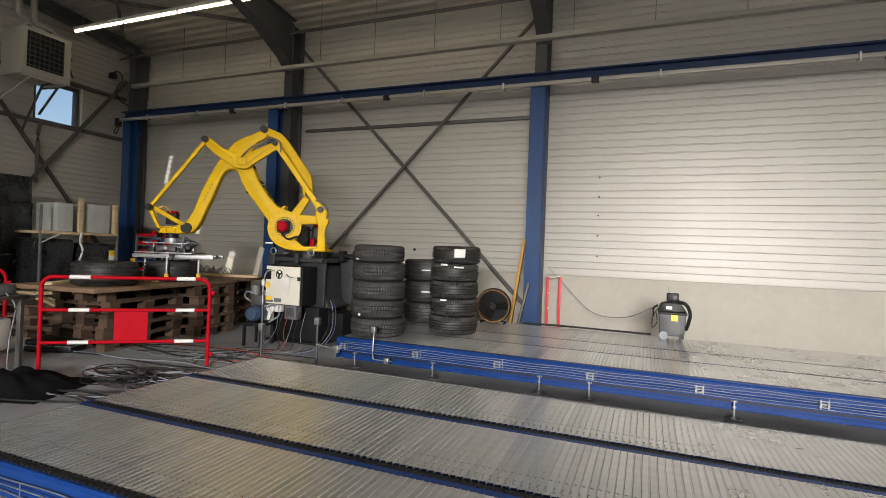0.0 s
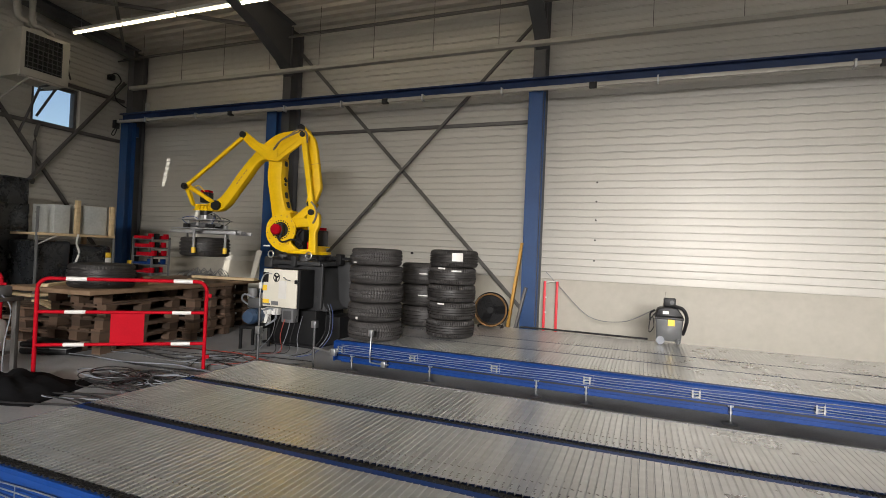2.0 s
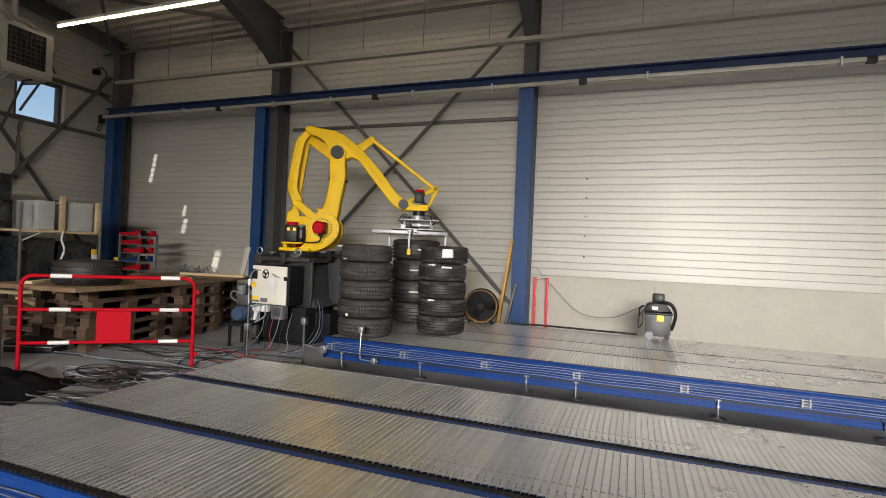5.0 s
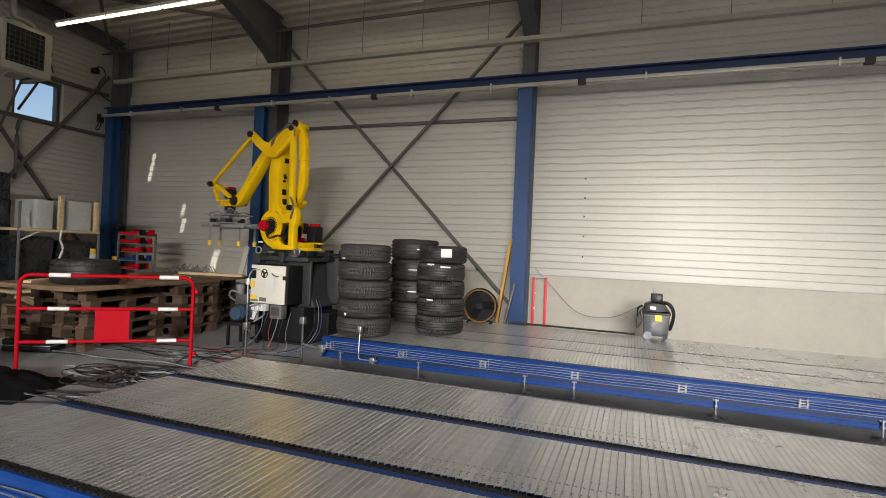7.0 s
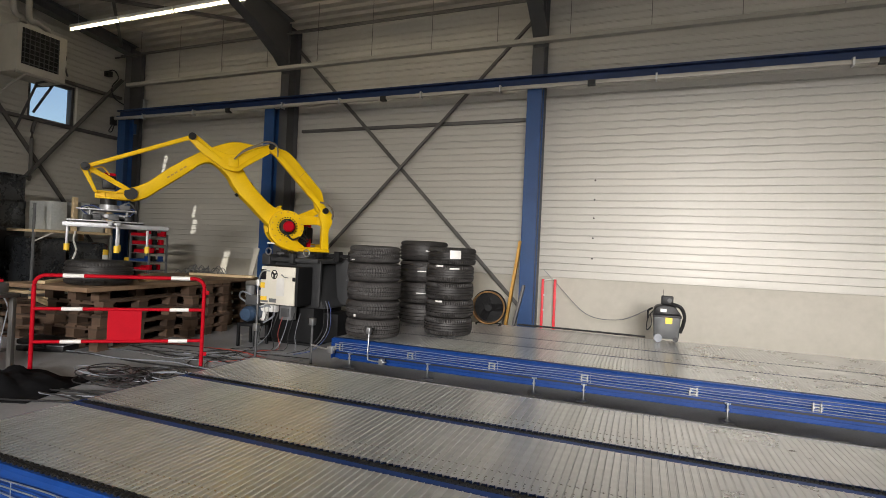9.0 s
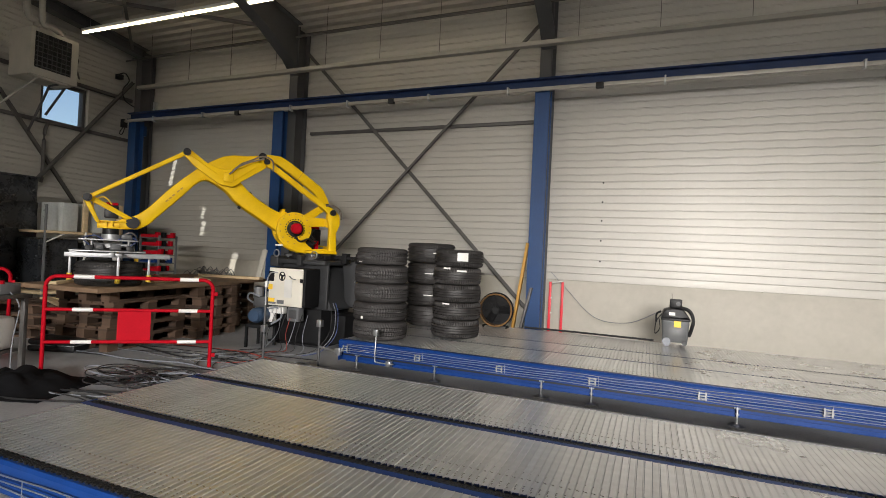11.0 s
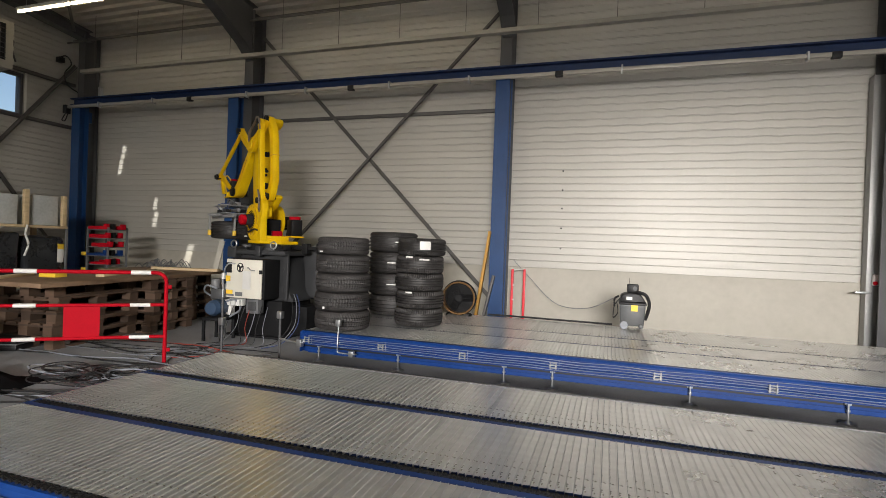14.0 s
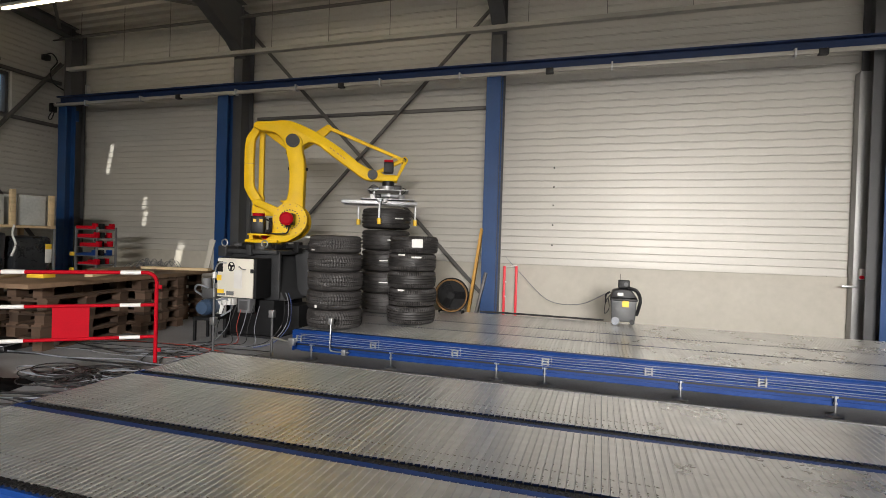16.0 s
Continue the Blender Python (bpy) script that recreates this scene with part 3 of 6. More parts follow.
# ---- tyres ----
def tyre_mesh(R, w, style):
    """A tyre lying flat, its lower face at z 0: tread with grooves and lugs, rounded shoulders, beads."""
    seg = 192
    h = w
    tread = []
    grooves = {0: (0.29, 0.43, 0.57, 0.71), 1: (0.3, 0.5, 0.7), 2: (0.24, 0.42, 0.58, 0.76)}[style]
    half = 0.022 if style == 0 else 0.035
    zs = [0.11, 0.17]
    for g in grooves:
        zs += [g - half - 0.005, g - half + 0.005, g + half - 0.005, g + half + 0.005]
    zs += [0.83, 0.89]
    prof = [(R * 0.60, 0.10 * h), (R * 0.64, 0.05 * h), (R * 0.74, 0.0), (R * 0.85, 0.010 * h), (R * 0.925, 0.045 * h)]
    for z in zs:
        rr = R * (1.0 - 0.40 * abs(z - 0.5) ** 2.6)
        if any(abs(z - g) < half for g in grooves):
            rr -= 0.017 if style != 1 else 0.011
        prof.append((rr, z * h))
    prof += [(R * 0.925, 0.955 * h), (R * 0.85, 0.99 * h), (R * 0.74, h), (R * 0.64, 0.95 * h), (R * 0.60, 0.90 * h), (R * 0.585, 0.7 * h), (R * 0.585, 0.3 * h), (R * 0.60, 0.10 * h)]
    bm = bmesh.new()
    rings = []
    for i in range(seg):
        ring = []
        for k, (r, z) in enumerate(prof):
            u = z / h
            if 0.09 < u < 0.91 and r > R * 0.90:
                skew = {0: 0.0, 1: 5.0, 2: 2.5}[style] * abs(u - 0.5)
                lug = ((i + skew * 3) % 3) < 1.0
                edge = u < 0.24 or u > 0.76
                if lug and (edge or style == 1):
                    r = r - (0.005 if style == 2 else 0.010)
            a = 2 * math.pi * i / seg
            ring.append(bm.verts.new((r * math.cos(a), r * math.sin(a), z)))
        rings.append(ring)
    n = len(prof)
    for i in range(seg):
        a, b = rings[i], rings[(i + 1) % seg]
        for k in range(n - 1):
            bm.faces.new((a[k], b[k], b[k + 1], a[k + 1]))
    me = link_mesh("tyre", bm, "rubber")
    smooth_by_angle(me, 30)
    return me


def sticker(parent, R, z, ang, w, h, name="sticker", m="white"):
    bm = bmesh.new()
    n = 6
    lo, hi = [], []
    for i in range(n + 1):
        a = ang + (i / n - 0.5) * w / R
        for arr, zz in ((lo, z - h / 2), (hi, z + h / 2)):
            arr.append(bm.verts.new(((R + 0.004) * math.cos(a), (R + 0.004) * math.sin(a), zz)))
    for i in range(n):
        bm.faces.new((lo[i], lo[i + 1], hi[i + 1], hi[i]))
    o = part(name, bm, m, parent, "small white paper label")
    return o


def stack(cx, cy, z, sizes, style, label):
    out = []
    for i, (R, w) in enumerate(sizes):
        me = tyre_mesh(R, w, style)
        dx, dy = random.uniform(-0.012, 0.012), random.uniform(-0.012, 0.012)
        ob = share("tyre", me, None, pose(cx + dx, cy + dy, z, random.uniform(-0.5, 0.5), random.uniform(-0.5, 0.5), random.uniform(0, 360)))
        tagged(ob, label, "tyre", "stacked tyres")
        out.append(ob)
        z += w * 0.992
    return out, z


TY = FAR_TOP + 0.004
front, _ = stack(-4.285, 6.66, TY, [(0.316, 0.216), (0.316, 0.212), (0.316, 0.212), (0.312, 0.210), (0.298, 0.198)], 1, "black winter tyre with lugged tread in a stack on the conveyor")
side, _ = stack(-3.59, 7.36, TY, [(0.300, 0.222), (0.300, 0.214), (0.300, 0.212), (0.300, 0.212), (0.302, 0.212)], 0, "black summer tyre with straight grooves in a stack")
rear, REAR_TOP = stack(-4.29, 8.10, TY, [(0.330, 0.285), (0.346, 0.296), (0.346, 0.296)], 2, "wide black tyre with straight grooves in a tall stack")


def face_angle(ob, ang):
    """The angle on the turned tyre that faces ang in the room."""
    return radians(ang) - ob.matrix_basis.to_euler().z


sticker(side[4], 0.302, 0.125, face_angle(side[4], -62), 0.13, 0.10)
for k, a in ((3, -95), (1, -96), (3, -60)):
    sticker(side[k], 0.300, 0.195 if a != -60 else 0.17, face_angle(side[k], a), 0.09 if a != -60 else 0.12, 0.02)
sticker(side[2], 0.300, 0.11, face_angle(side[2], -168), 0.05, 0.12)
for k in (1, 2):
    sticker(rear[k], 0.346, 0.15, face_angle(rear[k], -70), 0.13, 0.016)
sticker(front[2], 0.316, 0.205, face_angle(front[2], -150), 0.07, 0.02)
sticker(front[1], 0.316, 0.04, face_angle(front[1], -100), 0.03, 0.03)
sticker(front[4], 0.300, 0.03, face_angle(front[4], -115), 0.06, 0.015)

A_W, B_W, GRIP = 0.278, 0.280, 0.323
carried_a = share("tyre", tyre_mesh(0.344, A_W, 2))
tagged(carried_a, "wide black tyre carried by the robot gripper", "tyre", "stacked tyres")
sticker(carried_a, 0.344, 0.14, radians(-75), 0.13, 0.016)
carried_b = share("tyre", tyre_mesh(0.347, B_W, 2))
tagged(carried_b, "large black tyre lying on the plywood top", "tyre", "stacked tyres")
sticker(carried_b, 0.347, 0.14, radians(-60), 0.13, 0.016)

# ---- palletising robot ----
BX, BY = -5.800, 7.430
Z0, R0, L1, L2 = 1.575, 0.350, 1.083, 1.170
TX, TZ = 0.447, 0.257          # tip of the levelling plate from the elbow
QX, QZ = -0.484, 0.249         # rear end of the levelling plate
LT, DT = 0.550, 3.76           # tail of the forearm
TIP_Y, REAR_Y, TAIL_Y = 0.225, 0.252, 0.076
robot = empty("palletising_robot", pose(BX, BY, 0), "yellow four axis palletising robot on a dark pedestal with gripper", "robot")


def robot_base():
    # welded black foot
    bm = bmesh.new()
    box(bm, -0.46, 0.42, -0.36, 0.40, 0.0, 0.03, 0.004)
    box(bm, -0.42, 0.38, -0.32, 0.36, 0.03, 0.50, 0.015)
    box(bm, 0.38, 0.62, -0.10, 0.36, 0.03, 0.42, 0.01)
    part("foot", bm, "iron", robot, "black welded steel foot")
    # dark casting with flared ribs
    part("pedestal", P(rounded([(-0.34, 0.50), (-0.36, 1.02), (-0.30, 1.10), (0.34, 1.10), (0.40, 1.02), (0.46, 0.62), (0.56, 0.50)], 0.05), -0.30, 0.36, 0.012), "casting", robot, "dark grey cast pedestal")
    bm = bmesh.new()
    prism(bm, rounded([(0.30, 0.52), (0.26, 1.10), (0.33, 1.14), (0.47, 1.14), (0.47, 0.52)], 0.03), -0.34, -0.30, 0.006)
    for zz in (0.66, 0.92):
        cyl(bm, (0.385, -0.345, zz), (0.385, -0.335, zz), 0.035, 14)
    part("rib", bm, "casting", robot, "grey flared rib plate")
    part("rib", P(rounded([(0.46, 0.55), (0.40, 1.18), (0.66, 1.18), (0.62, 1.05), (0.66, 0.62), (0.74, 0.50)], 0.05), 0.10, 0.20, 0.008), "casting", robot)
    bm = bmesh.new()
    box(bm, -0.40, 0.46, -0.40, 0.34, 1.10, 1.16, 0.012)
    box(bm, -0.44, -0.30, -0.42, -0.20, 1.05, 1.20, 0.02)
    box(bm, 0.02, 0.10, -0.44, -0.36, 1.08, 1.22, 0.01)
    part("top_plate", bm, "casting", robot)
    bm = bmesh.new()
    cyl(bm, (0, 0, 1.16), (0, 0, 1.20), 0.36, 40)
    cyl(bm, (0, 0, 1.20), (0, 0, 1.246), 0.30, 40)
    for k in range(6):
        a = 2 * math.pi * k / 6
        box(bm, -0.05, 0.05, 0.30, 0.42, 1.17, 1.235, 0.008, Matrix.Rotation(a, 4, "Z"))
    part("slew_ring", bm, "black", robot)
    for x in (-0.32, 0.30):
        b2 = bmesh.new()
        tube(b2, [(x + 0.045 * math.cos(a), -0.43, 1.235 + 0.045 * math.sin(a)) for a in [i * math.pi / 6 for i in range(13)]], 0.010, 6, curved=False)
        part("lifting_eye", b2, "zinc", robot, "zinc lifting eye")
    bm = bmesh.new()
    box(bm, 0.40, 0.92, -0.10, -0.04, 1.19, 1.23)
    box(bm, 0.52, 0.60, -0.12, -0.02, 1.13, 1.27, 0.006)
    box(bm, 0.74, 0.84, -0.12, -0.02, 1.14, 1.27, 0.006)
    part("stop_bracket", bm, "iron", robot)
    # control cabinet on the front
    cab = part("control_cabinet", B(-0.20, 0.36, -0.66, -0.36, 0.55, 1.05, 0.008), "iron", robot, "dark cabinet with cream front door", m=pose(0.0, 0.0, 0))
    part("cabinet_door", B(-0.205, 0.33, -0.685, -0.662, 0.555, 1.045, 0.008), "cream", cab, "cream enamelled cabinet door")
    bm = bmesh.new()
    tube(bm, [(-0.09 + 0.045 * math.cos(a), -0.69, 0.95 + 0.055 * math.sin(a)) for a in [i * math.pi / 8 for i in range(17)]], 0.006, 6, curved=False)
    for k in range(3):
        a = 2 * math.pi * k / 3 + 0.4
        cyl(bm, (-0.09, -0.69, 0.95), (-0.09 + 0.045 * math.cos(a), -0.69, 0.95 + 0.05 * math.sin(a)), 0.012, 6)
    part("fan_grille", bm, "black", cab).location = (0.10, 0, -0.01)
    part("screen", B(-0.31, -0.22, -0.692, -0.684, 0.88, 1.01, 0.004), "black", cab).location = (0.10, 0, -0.01)
    part("warning_sticker", B(-0.31, -0.24, -0.689, -0.684, 0.77, 0.84), "label_y", cab).location = (0.10, 0, -0.01)
    part("warning_sticker", B(-0.31, -0.20, -0.689, -0.684, 0.60, 0.66), "label_y", cab).location = (0.10, 0, -0.01)
    part("type_plate", B(-0.16, -0.05, -0.689, -0.684, 0.59, 0.64), "greyplastic", cab).location = (0.10, 0, -0.01)
    part("type_plate", B(-0.31, -0.18, -0.6895, -0.6845, 0.585, 0.61), "greyplastic", cab).location = (0.10, 0, -0.01)
    part("paper_sheet", B(-0.05, 0.07, -0.689, -0.684, 0.68, 0.91), "white", cab, "white paper in a sleeve").location = (0.10, 0, -0.01)
    part("key_switch", B(0.20, 0.24, -0.70, -0.684, 0.88, 0.93, 0.004), "black", cab).location = (0.10, 0, -0.01)
    part("handle", T([(0.02, -0.69, 0.95), (0.05, -0.71, 0.955), (0.08, -0.71, 0.93), (0.13, -0.69, 0.92)], 0.006, 6, 4), "greyplastic", cab).location = (0.10, 0, -0.01)
    # connector row below
    conn = part("connector_row", B(-0.30, -0.02, -0.60, -0.52, 0.44, 0.53, 0.01), "white", robot, "row of white plug connectors")
    for k in range(4):
        part("plug", B(-0.30 + k * 0.07, -0.245 + k * 0.07, -0.64, -0.6, 0.445, 0.525, 0.008), "white", conn)
    part("plug", B(-0.25, -0.17, -0.62, -0.54, 0.32, 0.44, 0.01), "white", conn)
    jb = part("junction_box", B(0.06, 0.24, -0.62, -0.50, 0.36, 0.54, 0.008), "greyplastic", robot, "grey junction box")
    part("cover", B(0.09, 0.21, -0.63, -0.618, 0.40, 0.51, 0.004), "steel_dark", jb)


robot_base()


def disc(x, z, y0, y1, r, parent, m="black", name="pivot_cap"):
    bm = bmesh.new()
    cyl(bm, (x, y0, z), (x, y1, z), r, 28)
    s = 1 if y1 > y0 else -1
    cyl(bm, (x, y1, z), (x, y1 + s * 0.006, z), r * 0.82, 28)
    return part(name, bm, m, parent)


def motor(parent, x, z, y0, s, r):
    """A black servo motor that stands out sideways with a round red cap."""
    mo = part("servo_motor", B(x - 0.078, x + 0.078, min(y0, y0 + s * 0.20), max(y0, y0 + s * 0.20), z - 0.078, z + 0.078, 0.018), "black", parent, "black servo motor with red cap")
    bm = bmesh.new()
    cyl(bm, (x, y0 + s * 0.20, z), (x, y0 + s * 0.255, z), r, 24)
    cyl(bm, (x, y0 + s * 0.255, z), (x, y0 + s * 0.275, z), r, 24, r * 0.7)
    part("cap", bm, "red", mo, "red encoder cap")
    part("plug", B(x - 0.03, x + 0.03, min(y0 + s * 0.06, y0 + s * 0.14), max(y0 + s * 0.06, y0 + s * 0.14), z - 0.115, z - 0.078, 0.008), "black", mo)
    part("warning_sticker", B(x - 0.02, x + 0.02, min(y0 + s * 0.10, y0 + s * 0.14), max(y0 + s * 0.10, y0 + s * 0.14), z + 0.079, z + 0.082), "label_y", mo)
    return mo


def ring_bolts(parent, r, n, y, s, size, m):
    for k in range(n):
        a = 2 * math.pi * (k + 0.5) / n
        x, z = R0 + r * math.cos(a), Z0 + r * math.sin(a)
        part("bolt", C((x, y, z), (x, y + s * 0.006, z), size, 6), m, parent)


def robot_arm():
    A = {}
    # turret: curved foot, a shoulder cheek on one side, an open frame with the rear tower on the other
    bm = bmesh.new()
    cyl(bm, (0.0, 0.0, 1.248), (0.0, 0.0, 1.285), 0.27, 44)
    box(bm, -0.22, 0.20, -0.25, 0.30, 1.250, 1.292, 0.014)
    cheek = rounded([(-0.17, 1.285), (0.06, 1.30), (0.12, 1.40), (0.115, 1.56), (0.14, 1.68), (0.22, 1.775), (0.35, 1.812), (0.48, 1.775), (0.56, 1.68), (0.588, 1.575), (0.56, 1.46), (0.48, 1.365), (0.31, 1.262), (-0.17, 1.252)], 0.06)
    prism(bm, cheek, -0.17, -0.115, 0.012)
    # open side: shoulder ring, top beam, rear tower, sill
    prism(bm, rounded([(0.21, 1.40), (0.17, 1.56), (0.19, 1.70), (0.25, 1.765), (0.36, 1.805), (0.48, 1.775), (0.57, 1.67), (0.592, 1.55), (0.565, 1.43), (0.46, 1.32), (0.31, 1.262), (0.10, 1.252), (0.08, 1.30)], 0.05), 0.13, 0.19, 0.012)
    prism(bm, rounded([(-0.10, 1.63), (-0.10, 1.745), (0.24, 1.75), (0.22, 1.60), (0.06, 1.625)], 0.03), 0.135, 0.185, 0.008)
    prism(bm, rounded([(-0.215, 1.252), (-0.20, 1.55), (-0.25, 1.66), (-0.24, 1.80), (QX + R0, Z0 + QZ + 0.055), (QX + R0 + 0.06, Z0 + QZ), (-0.06, 1.75), (-0.105, 1.62), (-0.105, 1.252)], 0.035), 0.195, 0.285, 0.012)
    prism(bm, rounded([(-0.20, 1.60), (-0.20, 1.74), (-0.06, 1.745), (-0.06, 1.63)], 0.03), 0.13, 0.20, 0.008)
    prism(bm, rounded([(-0.10, 1.252), (-0.10, 1.32), (0.10, 1.31), (0.16, 1.252)], 0.02), 0.135, 0.26, 0.008)
    box(bm, -0.20, -0.14, -0.12, 0.20, 1.285, 1.36, 0.012)
    # web that joins both sides below the arm
    prism(bm, rounded([(0.30, 1.275), (0.42, 1.34), (0.52, 1.42), (0.56, 1.50), (0.53, 1.50), (0.48, 1.44), (0.38, 1.37), (0.26, 1.32)], 0.02), -0.12, 0.135, 0.004)
    cyl(bm, (R0, -0.20, Z0), (R0, -0.16, Z0), 0.226, 48)
    cyl(bm, (R0, 0.18, Z0), (R0, 0.205, Z0), 0.222, 48)
    A["turret"] = part("turret", bm, "yellow", robot)
    t = A["turret"]
    for s, yy in ((-1, -0.20), (1, 0.205)):
        ring_bolts(t, 0.200, 14, yy, s, 0.011, "ochre")
        ring_bolts(t, 0.128, 22, yy, s, 0.010, "black")
    part("bearing_face", C((R0, -0.199, Z0), (R0, -0.204, Z0), 0.105, 32), "yellow", t)
    # the black disc stands in for the shade inside the motor's opening
    part("bearing_face", C((R0, 0.204, Z0), (R0, 0.208, Z0), 0.110, 32), "black", t, "black disc standing in for the shaded opening round the motor")
    motor(t, R0, Z0, -0.205, -1, 0.086)
    motor(t, R0 + 0.01, Z0, 0.09, 1, 0.072)
    tm = part("turn_motor", B(-0.125, 0.045, -0.35, -0.19, 1.37, 1.60, 0.015), "black", t, "black upright servo motor")
    part("motor_shelf", B(-0.16, 0.10, -0.36, -0.17, 1.345, 1.368, 0.008), "yellow", tm)
    part("cap", C((-0.04, -0.27, 1.60), (-0.04, -0.27, 1.640), 0.078, 24), "red", tm, "red encoder cap")
    for x in (-0.09, -0.01):
        part("warning_sticker", B(x, x + 0.04, -0.356, -0.351, 1.52, 1.56), "label_y", tm)
    part("lead", T([(0.04, -0.32, 1.57), (0.12, -0.33, 1.53), (0.12, -0.30, 1.44), (0.05, -0.28, 1.40)], 0.012, 6, 6), "cable_b", tm)
    part("gear_guard", B(-0.03, 0.03, -0.10, 0.04, 1.30, 1.43, 0.01), "red", t, "red drive cover inside the turret")
    # dark block added so that the turret's opening looks shaded inside
    part("gearbox", B(0.05, R0 - 0.16, -0.11, 0.10, 1.29, Z0 + 0.02, 0.02), "iron", t, "dark block that gives the turret opening its shade")
    part("cable_duct", T([(0.10, 0.15, 1.36), (0.04, 0.17, 1.42), (0.12, 0.17, 1.50), (0.06, 0.15, 1.60)], 0.011, 8, 6), "black", t)
    part("cable", T([(R0 + 0.02, -0.36, Z0 - 0.10), (R0 - 0.02, -0.32, Z0 - 0.19), (R0 - 0.22, -0.26, Z0 - 0.20), (0.0, -0.25, Z0 - 0.16)], 0.011, 6, 6), "cable_b", t)
    part("cable", T([(R0 + 0.02, 0.26, Z0 - 0.10), (R0 - 0.06, 0.27, Z0 - 0.17), (R0 - 0.18, 0.22, Z0 - 0.13), (0.05, 0.16, Z0 - 0.18)], 0.013, 6, 6), "cable_b", t)
    part("white_tag", B(0.50, 0.60, 0.20, 0.204, 1.335, 1.355), "white", t, "white paper tag")
    # lower arm; black plates on the back stand in for shaded lightening holes
    bm = bmesh.new()
    prism(bm, rounded([(-0.11, -0.08), (-0.135, 0.10), (-0.125, 0.245), (-0.068, 0.275), (-0.045, 0.40), (-0.038, 0.60), (-0.052, 0.78), (-0.088, 0.92), (-0.10, 1.03), (-0.06, 1.15), (0.04, 1.185), (0.125, 1.12), (0.12, 0.96), (0.152, 0.85), (0.168, 0.72), (0.160, 0.45), (0.156, 0.15), (0.10, -0.09)], 0.05), -0.10, 0.12, 0.020)
    A["lower_arm"] = part("lower_arm", bm, "yellow", robot)
    la = A["lower_arm"]
    for z, h, x in ((0.36, 0.085, -0.05), (0.50, 0.085, -0.042), (0.66, 0.04, -0.044), (0.74, 0.04, -0.05), (0.95, 0.07, -0.092)):
        bm = bmesh.new()
        prism(bm, rounded([(-0.035, z - h / 2), (-0.035, z + h / 2), (0.035, z + h / 2), (0.035, z - h / 2)] if h > 0.05 else [(-0.02, z - 0.02), (-0.02, z + 0.02), (0.02, z + 0.02), (0.02, z - 0.02)], 0.018), -0.012, 0.012)
        for v in bm.verts:
            v.co = Vector((x + v.co.y, 0.01 + v.co.x, v.co.z))
        bmesh.ops.recalc_face_normals(bm, faces=bm.faces[:])
        part("recess", bm, "black", la, "black plate standing in for the shade of a lightening hole")
    part("base_flange", B(-0.15, -0.06, -0.09, 0.11, 0.235, 0.262, 0.006), "yellow", la)
    disc(0, L1, -0.10, -0.125, 0.092, la)
    for x, d in ((-0.042, -1), (0.168, 1)):
        part("stop_pin", C((x, 0.0, L1 - 0.37), (x + d * 0.03, 0.0, L1 - 0.37), 0.022, 12), "black", la)
    # forearm: bent tail, elbow boss, long slim boom that turns down to the wrist
    tx, tz = -LT * math.cos(radians(DT)), LT * math.sin(radians(DT))
    bm = bmesh.new()
    prism(bm, rounded([(tx - 0.035, tz - 0.06), (tx - 0.015, tz + 0.02), (-0.40, 0.125), (-0.25, 0.212), (-0.14, 0.248), (0.02, 0.256), (0.22, 0.246), (0.42, 0.214), (0.65, 0.164), (0.93, 0.080), (1.06, 0.062), (L2 + 0.03, 0.072), (L2 + 0.08, 0.0), (L2 + 0.03, -0.085), (L2 - 0.06, -0.10), (1.03, -0.098), (0.83, -0.045), (0.58, 0.016), (0.34, 0.085), (0.25, 0.094), (0.18, 0.065), (0.135, -0.01), (0.09, -0.10), (0.0, -0.125), (-0.09, -0.085), (-0.15, -0.035), (-0.26, 0.012), (-0.37, 0.002), (-0.46, -0.04)], 0.035), -0.062, 0.085, 0.018)
    A["forearm"] = part("forearm", bm, "yellow", robot)
    disc(L2, 0, -0.062, -0.105, 0.070, A["forearm"])
    disc(L2, 0, 0.085, 0.125, 0.070, A["forearm"])
    for x in (0.50, 0.55, 0.62, 0.67, 0.72):
        for y0, y1 in ((0.0855, 0.087), (-0.0640, -0.0625)):
            ob = part("lettering", B(-0.018, 0.018, y0, y1, -0.009, 0.009), "ochre", A["forearm"], "worn unreadable lettering", m=pose(x, 0, 0.112 - (x - 0.5) * 0.25, 0, 13.5, 0))
    # drive crank and bowed drive link
    bm = bmesh.new()
    prism(bm, rounded([(tx - 0.05, tz - 0.03), (tx, tz + 0.055), (-0.20, 0.085), (0.08, 0.11), (0.14, 0.0), (0.05, -0.13), (-0.12, -0.06), (-0.30, -0.025)], 0.05), -0.04, 0.055, 0.012)
    A["crank"] = part("crank", bm, "yellow", robot)
    disc(tx, tz, 0.06, 0.13, 0.044, A["crank"])
    bow = [(-0.01, -0.06), (-0.09, 0.04), (-0.178, 0.20), (-0.182, 0.74), (-0.165, 0.90), (-0.065, 1.05), (-0.01, L1 + 0.04), (0.05, L1 + 0.01), (0.02, 1.0), (-0.048, 0.88), (-0.056, 0.50), (-0.045, 0.22), (0.07, 0.05), (0.05, -0.04)]
    A["drive_link"] = part("drive_link", P(rounded(bow, 0.045), 0.065, 0.155, 0.014), "yellow", robot)
    disc(0, L1 - 0.01, 0.155, 0.185, 0.050, A["drive_link"])
    disc(0, 0.0, 0.155, 0.185, 0.046, A["drive_link"])
    part("seam", B(-0.184, -0.052, 0.063, 0.157, L1 * 0.5 - 0.003, L1 * 0.5 + 0.003), "ochre", A["drive_link"])
